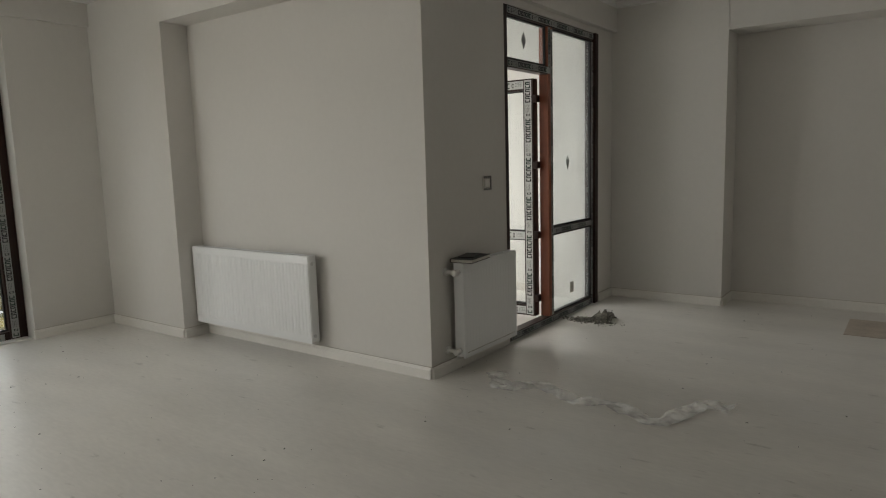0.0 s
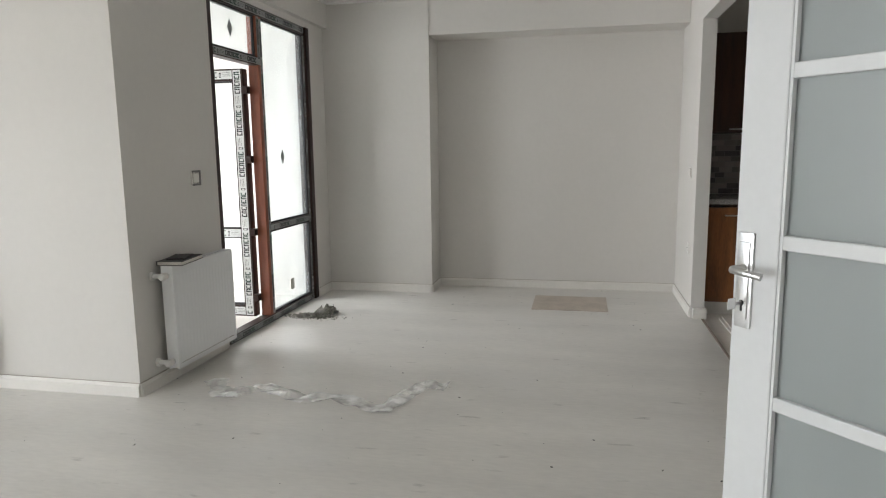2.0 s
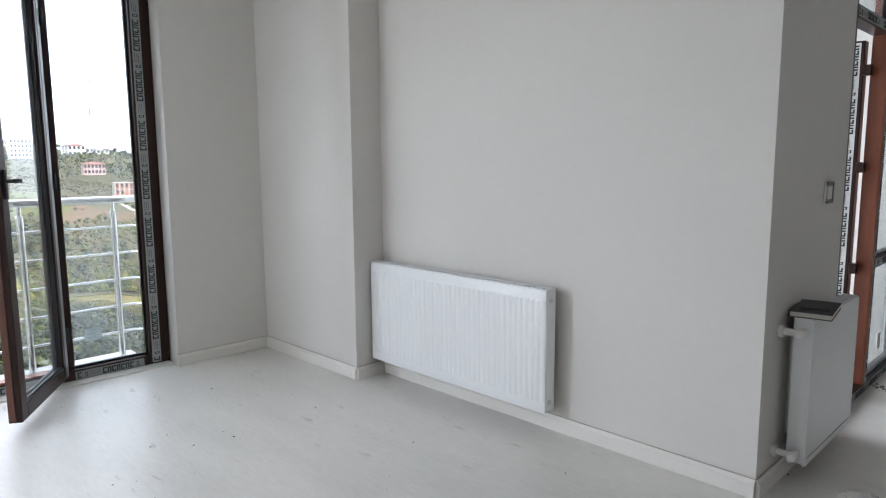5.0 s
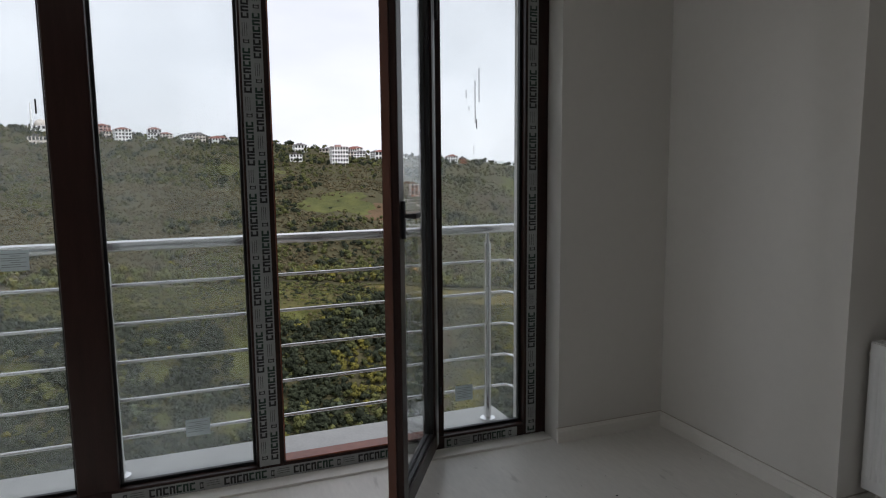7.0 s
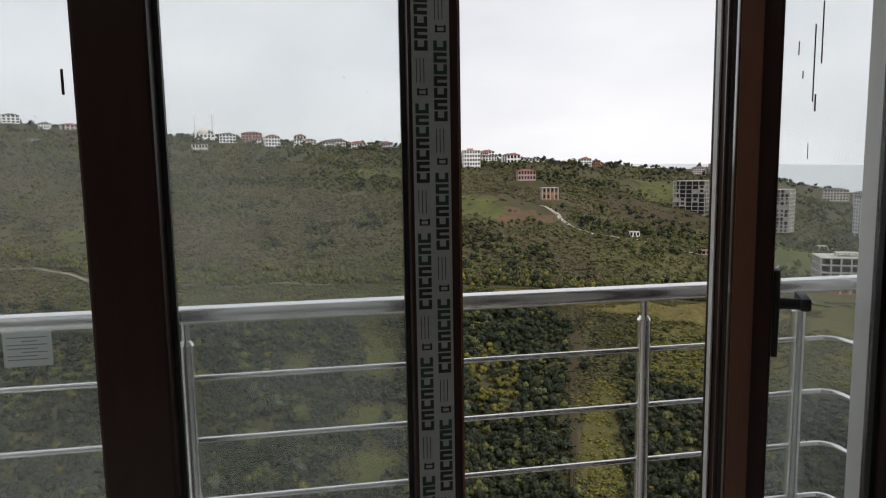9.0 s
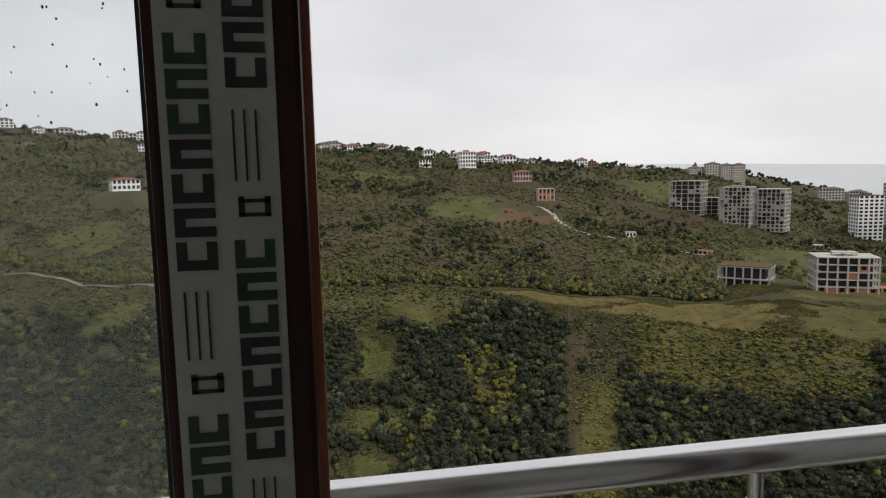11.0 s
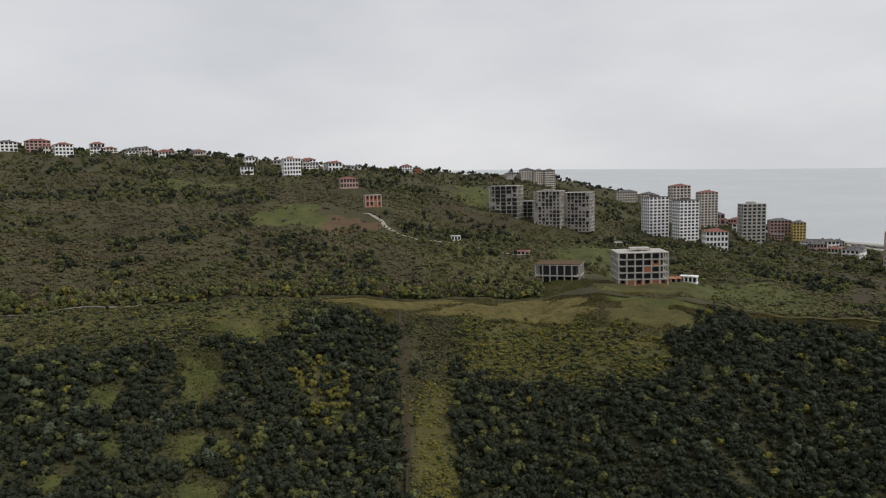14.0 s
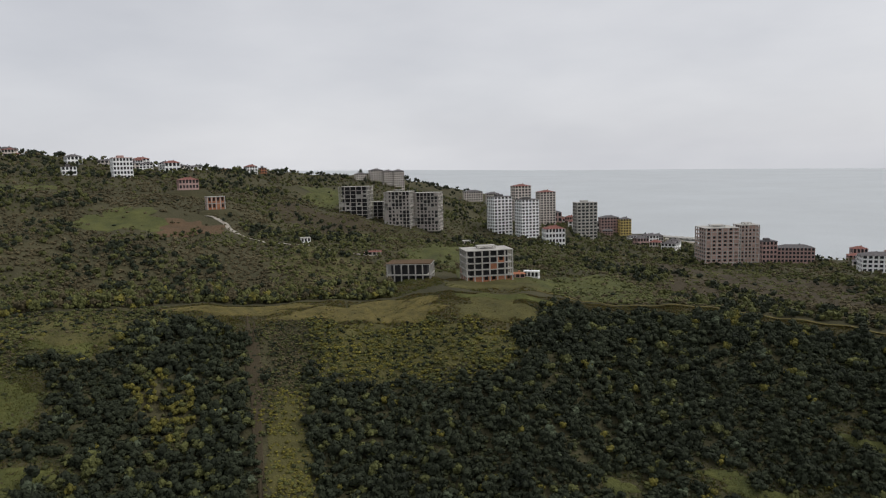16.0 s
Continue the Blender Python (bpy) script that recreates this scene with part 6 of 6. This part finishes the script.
for args in (("tower_block", "white residential tower with rows of windows", 47.1, 720, -2.3, -5.7, 1.75, 17, 13, 5, 4, M_WHITEB, "flat", M_ROOFD, 28),
             ("tower_block", "white residential tower with rows of windows", 44.75, 700, -2.6, -6.0, 1.65, 16, 13, 5, 4, M_WHITEB, "flat", M_ROOFD, 28),
             ("tower_block", "cream tower with a red hipped roof", 45.25, 850, -1.25, -5.0, 1.45, 18, 15, 5, 4, M_CREAM, "hip", M_ROOFR, 20),
             ("tower_block", "cream tower with a red hipped roof", 43.15, 830, -1.8, -4.9, 1.35, 18, 14, 5, 4, M_CREAM, "hip", M_ROOFR, 20),
             ("tower_block", "grey unfinished residential tower", 39.85, 760, -2.95, -6.2, 1.75, 16, 12, 5, 4, M_CONC, "flat", M_CONC, 20),
             ("apartment_building", "long apartment house near the shore", 37.9, 900, -4.05, -5.9, 1.5, 16, 7, 6, 4, M_PINK, "hip", M_ROOFD, 15),
             ("apartment_building", "yellow-painted apartment house near the shore", 36.6, 890, -4.2, -5.9, 0.9, 14, 7, 4, 4, M_YEL, "hip", M_ROOFD, 15),
             ("apartment_building", "white apartment house with red upper floors", 42.5, 600, -4.85, -7.2, 1.7, 14, 5, 6, 4, M_WHITEB, "hip", M_ROOFR, 15),
             ("apartment_building", "pink apartment house near the coast", 25.75, 640, -6.1, -8.1, 1.1, 14, 6, 4, 4, M_PINK, "flat", M_ROOFD, 20),
             ("apartment_building", "long pink apartment house near the coast", 23.85, 650, -6.3, -8.2, 2.6, 15, 6, 10, 4, M_PINK, "hip", M_ROOFD, 12),
             ("apartment_building", "white apartment house near the coast", 18.2, 620, -6.65, -9.0, 2.8, 16, 7, 8, 4, M_WHITEB, "hip", M_ROOFD, 15),
             ("apartment_building", "pale tower block on the far ridge", 59.0, 930, 0.15, -1.6, 0.9, 18, 10, 5, 3, M_CREAM, "hip", M_ROOFD, 10),
             ("apartment_building", "pale tower block on the far ridge", 57.7, 930, 0.42, -1.8, 1.05, 20, 11, 5, 3, M_CREAM, "hip", M_ROOFD, 10),
             ("apartment_building", "pale tower block on the far ridge", 56.7, 930, 0.3, -1.8, 0.85, 20, 11, 5, 3, M_CREAM, "hip", M_ROOFD, 10),
             ("apartment_building", "pale tower block on the far ridge", 55.8, 930, 0.3, -1.9, 0.85, 20, 11, 5, 3, M_CREAM, "hip", M_ROOFD, 10),
             ("apartment_building", "pale apartment house above the shore", 49.4, 960, -1.65, -3.2, 1.6, 18, 7, 8, 4, M_CREAM, "hip", M_ROOFD, 8),
             ("apartment_building", "pale apartment house above the shore", 47.7, 965, -1.85, -3.2, 1.1, 18, 7, 6, 4, M_CREAM, "hip", M_ROOFD, 8),
             ("apartment_building", "small pale apartment house above the shore", 50.6, 980, -2.3, -3.2, 0.9, 14, 3, 5, 3, M_WHITEB, "hip", M_ROOFR, 8),
             ("house", "white villa with a red roof below the ridge", 105.5, 520, 0.2, -0.8, 2.0, 12, 2, 6, 4, M_WHITEB, "hip", M_ROOFR, 12),
             ("house", "five-storey white and red house on the ridge", 77.7, 700, 1.71, 0.1, 1.4, 13, 5, 6, 4, M_WHITEB, "flat", M_PINK, 12),
             ("house", "red-painted house with a hipped roof", 73.0, 620, 0.11, -0.85, 1.5, 12, 2, 6, 4, M_PINK, "hip", M_ROOFR, 10),
             ("house", "pink house on the ridge", 96.1, 860, 3.5, 2.5, 1.6, 14, 4, 6, 3, M_PINK, "hip", M_ROOFR, 5),
             ("house", "white and pink apartment house on the ridge", 94.5, 820, 3.25, 1.55, 1.2, 14, 6, 5, 4, M_WHITEB, "hip", M_ROOFR, 10),
             ("house", "cream house on the ridge", 89.2, 850, 2.9, 1.85, 1.5, 14, 4, 6, 3, M_CREAM, "hip", M_ROOFD, 5),
             ("house", "cream house on the ridge", 87.4, 850, 2.65, 1.8, 1.5, 14, 3, 6, 3, M_CREAM, "hip", M_ROOFR, -8),
             ("house", "pale flat-roofed house under the mosque", 100.2, 780, 2.45, 1.7, 1.2, 13, 2, 5, 3, M_CREAM, "flat", M_ROOFD, 5),
             ("house", "white house beside the mosque", 98.0, 850, 3.4, 2.6, 1.3, 14, 3, 5, 3, M_WHITEB, "hip", M_ROOFD, 0),
             ("house", "white house on the ridge", 104.0, 870, 3.78, 3.1, 0.9, 12, 3, 4, 3, M_WHITEB, "hip", M_ROOFD, 10),
             ("house", "cream house on the ridge", 105.5, 870, 3.65, 3.0, 1.0, 12, 3, 4, 3, M_CREAM, "flat", M_ROOFD, 10),
             ("house", "white house below the ridge", 103.9, 790, 2.85, 2.25, 0.9, 11, 2, 4, 3, M_WHITEB, "hip", M_ROOFD, 4),
             ("house", "small white house shell among trees", 81.3, 700, 1.12, 0.55, 1.0, 9, 2, 4, 3, M_WHITEB, "flat", M_ROOFD, 6),
             ("house", "white house on the ridge", 76.0, 790, 1.38, 0.7, 1.0, 12, 3, 4, 3, M_WHITEB, "hip", M_ROOFD, 6),
             ("house", "grey-roofed white house on the ridge", 74.65, 790, 1.44, 0.65, 0.8, 11, 4, 4, 3, M_WHITEB, "hip", M_ROOFD, 6),
             ("house", "pink house on the ridge", 68.1, 840, 1.0, 0.1, 0.95, 12, 4, 4, 3, M_PINK, "hip", M_ROOFR, 6),
             ("house", "small brick house on the ridge", 67.1, 850, 0.7, 0.05, 0.6, 10, 3, 3, 3, M_BRICK, "flat", M_ROOFD, 6),
             ("house", "cream house on the ridge", 85.0, 850, 2.3, 1.4, 1.3, 12, 4, 5, 3, M_CREAM, "hip", M_ROOFR, 6),
             ("house", "white house among trees on the ridge", 92.3, 850, 2.95, 2.2, 0.9, 12, 3, 4, 3, M_WHITEB, "hip", M_ROOFD, 6),
             ("house", "white house high on the ridge", 113.0, 880, 4.6, 3.9, 1.1, 12, 3, 4, 3, M_WHITEB, "hip", M_ROOFD, 6),
             ("house", "cream house high on the ridge", 109.3, 880, 4.0, 3.2, 1.2, 12, 3, 4, 3, M_CREAM, "hip", M_ROOFR, 6),
             ("house", "white house below the ridge", 111.8, 780, 2.9, 2.3, 1.1, 11, 2, 4, 3, M_WHITEB, "hip", M_ROOFD, 6),
             ("house", "red-roofed house on the ridge", 72.2, 830, 0.95, 0.4, 0.9, 11, 2, 4, 3, M_CREAM, "hip", M_ROOFR, 6),
             ("house", "long low house on the ridge", 70.3, 830, 0.75, 0.2, 1.2, 11, 2, 5, 3, M_CREAM, "hip", M_ROOFR, 6),
             ("farm_shed", "low white shed among the orchards", 63.9, 470, -5.9, -6.6, 0.8, 5, 1, 3, 2, M_WHITEB, "flat", M_CONC, 6),
             ("farm_shed", "low white farmhouse above the meadow", 58.2, 450, -6.05, -6.8, 1.4, 7, 1, 4, 2, M_CREAM, "hip", M_ROOFR, -6),
             ("farm_shed", "low concrete house below the towers", 49.9, 590, -4.75, -5.5, 1.1, 8, 1, 4, 2, M_CREAM, "flat", M_CONC, -6),
             ("site_hut", "white site hut beside the unfinished building", 44.4, 352, -8.55, -9.4, 1.3, 4, 1, 4, 2, M_WHITEB, "flat", M_WHITEB, -12),
             ("site_hut", "orange-roofed hut beside the unfinished building", 45.7, 345, -9.3, -9.9, 1.3, 5, 1, 3, 2, M_PINKB, "hip", M_BRICK, 12)):
    block(*args, group="houses of the town" if args[0] == "house" else "")
rr = random.Random(21)
for k in range(34):
    h = rr.choice((rr.uniform(37.5, 42.5), rr.uniform(15.5, 21.5), rr.uniform(32, 36)))
    r = rr.uniform(690, 860) if h < 37 else rr.uniform(860, 980)
    gz = float(ground_z(np.array([h]), np.array([r]))[0])
    bot = math.degrees(math.atan2(gz - EYE, r))
    block("house", "small house in the coastal town", h, r, bot + rr.uniform(0.5, 1.0), bot - 0.1, rr.uniform(0.7, 1.3), 11, rr.choice((2, 3)), 4, 3, rr.choice((M_WHITEB, M_CREAM, M_PINK)), "hip", rr.choice((M_ROOFR, M_ROOFD)), rr.uniform(-20, 30),
          group="houses of the town")

for k in range(26):
    h = rr.choice((rr.uniform(82, 118), rr.uniform(66, 81), rr.uniform(84, 104)))
    r = float(np.interp(h, HEAD, FAR_R)) - rr.uniform(4, 60)
    gz = float(ground_z(np.array([h]), np.array([r]))[0])
    bot = math.degrees(math.atan2(gz - EYE, r))
    block("house", "pale house on the ridge among trees", h, r, bot + rr.uniform(0.45, 0.8), bot - 0.1, rr.uniform(0.7, 1.2), 11, rr.choice((2, 3)), 4, 3, rr.choice((M_WHITEB, M_CREAM, M_WHITEB)), "hip", rr.choice((M_ROOFR, M_ROOFD)), rr.uniform(-20, 20),
          group="houses of the town")

# the mosque: prayer hall, dome, two minarets
base, w, ht = site(99.85, 880, 4.0, 2.45, 1.75)
mosque = thing("mosque", "white mosque with a dome and two slender minarets on the ridge", "mosque", Matrix.Translation(base) @ Matrix.Rotation(radians(99.85), 4, "Z"))
hall = ht * 0.52
part("hall", facade_grid(w, w * 0.9, hall, 6, 5, 2), M_WHITEB, mosque)
# dark box painted as the hall's unlit inside
part("unlit_fill", boxes((-w / 2 + 0.8, w / 2 - 0.8, -w * 0.4, w * 0.4, 0, hall - 0.5)), M_DARK, mosque)
bm = bmesh.new()
rod(bm, (0, 0, hall), (0, 0, hall + 2.2), w * 0.27, 24)
bmesh.ops.create_uvsphere(bm, u_segments=24, v_segments=12, radius=w * 0.26, matrix=Matrix.Translation((0, 0, hall + 2.0)) @ Matrix.Diagonal((1, 1, 0.8, 1)))
rod(bm, (0, 0, hall + 2 + w * 0.2), (0, 0, hall + 4.5 + w * 0.2), 0.25, 8, 0.02)
part("dome", bm, M_CREAM, mosque, "pale grey dome", smooth=True)
for x in (-w * 0.34, w * 0.42):
    bm = bmesh.new()
    top = 40.0
    rod(bm, (x, 0, 0), (x, 0, top * 0.45), 1.15, 12)
    rod(bm, (x, 0, top * 0.45), (x, 0, top * 0.47), 1.15, 12, 1.8)
    rod(bm, (x, 0, top * 0.47), (x, 0, top * 0.50), 1.8, 12)
    rod(bm, (x, 0, top * 0.50), (x, 0, top * 0.72), 0.95, 12)
    rod(bm, (x, 0, top * 0.72), (x, 0, top * 0.75), 1.6, 12)
    rod(bm, (x, 0, top * 0.75), (x, 0, top * 0.86), 0.8, 12)
    rod(bm, (x, 0, top * 0.86), (x, 0, top), 0.95, 12, 0.03)
    part("minaret", bm, M_WHITEB, mosque, "slender white minaret", smooth=True)

# breakwater and shore
track("shore", [(40, 985), (36.5, 1000), (33, 960), (30, 940), (25, 870), (20, 838), (15, 812)], 12, "pale shore road and beach")
bm = bmesh.new()
for k in range(26):
    u = k / 25
    p = place(34.6 - 4.0 * u, 1010 - 40 * u, -101.5)
    bmesh.ops.create_icosphere(bm, subdivisions=1, radius=5.5 + 1.5 * math.sin(k * 2.1), matrix=Matrix.Translation(p) @ Matrix.Diagonal((1.2, 1.2, 0.45, 1)))
solid("breakwater", bm, M_CONC, "dark stone breakwater running into the sea", "breakwater", "structure")
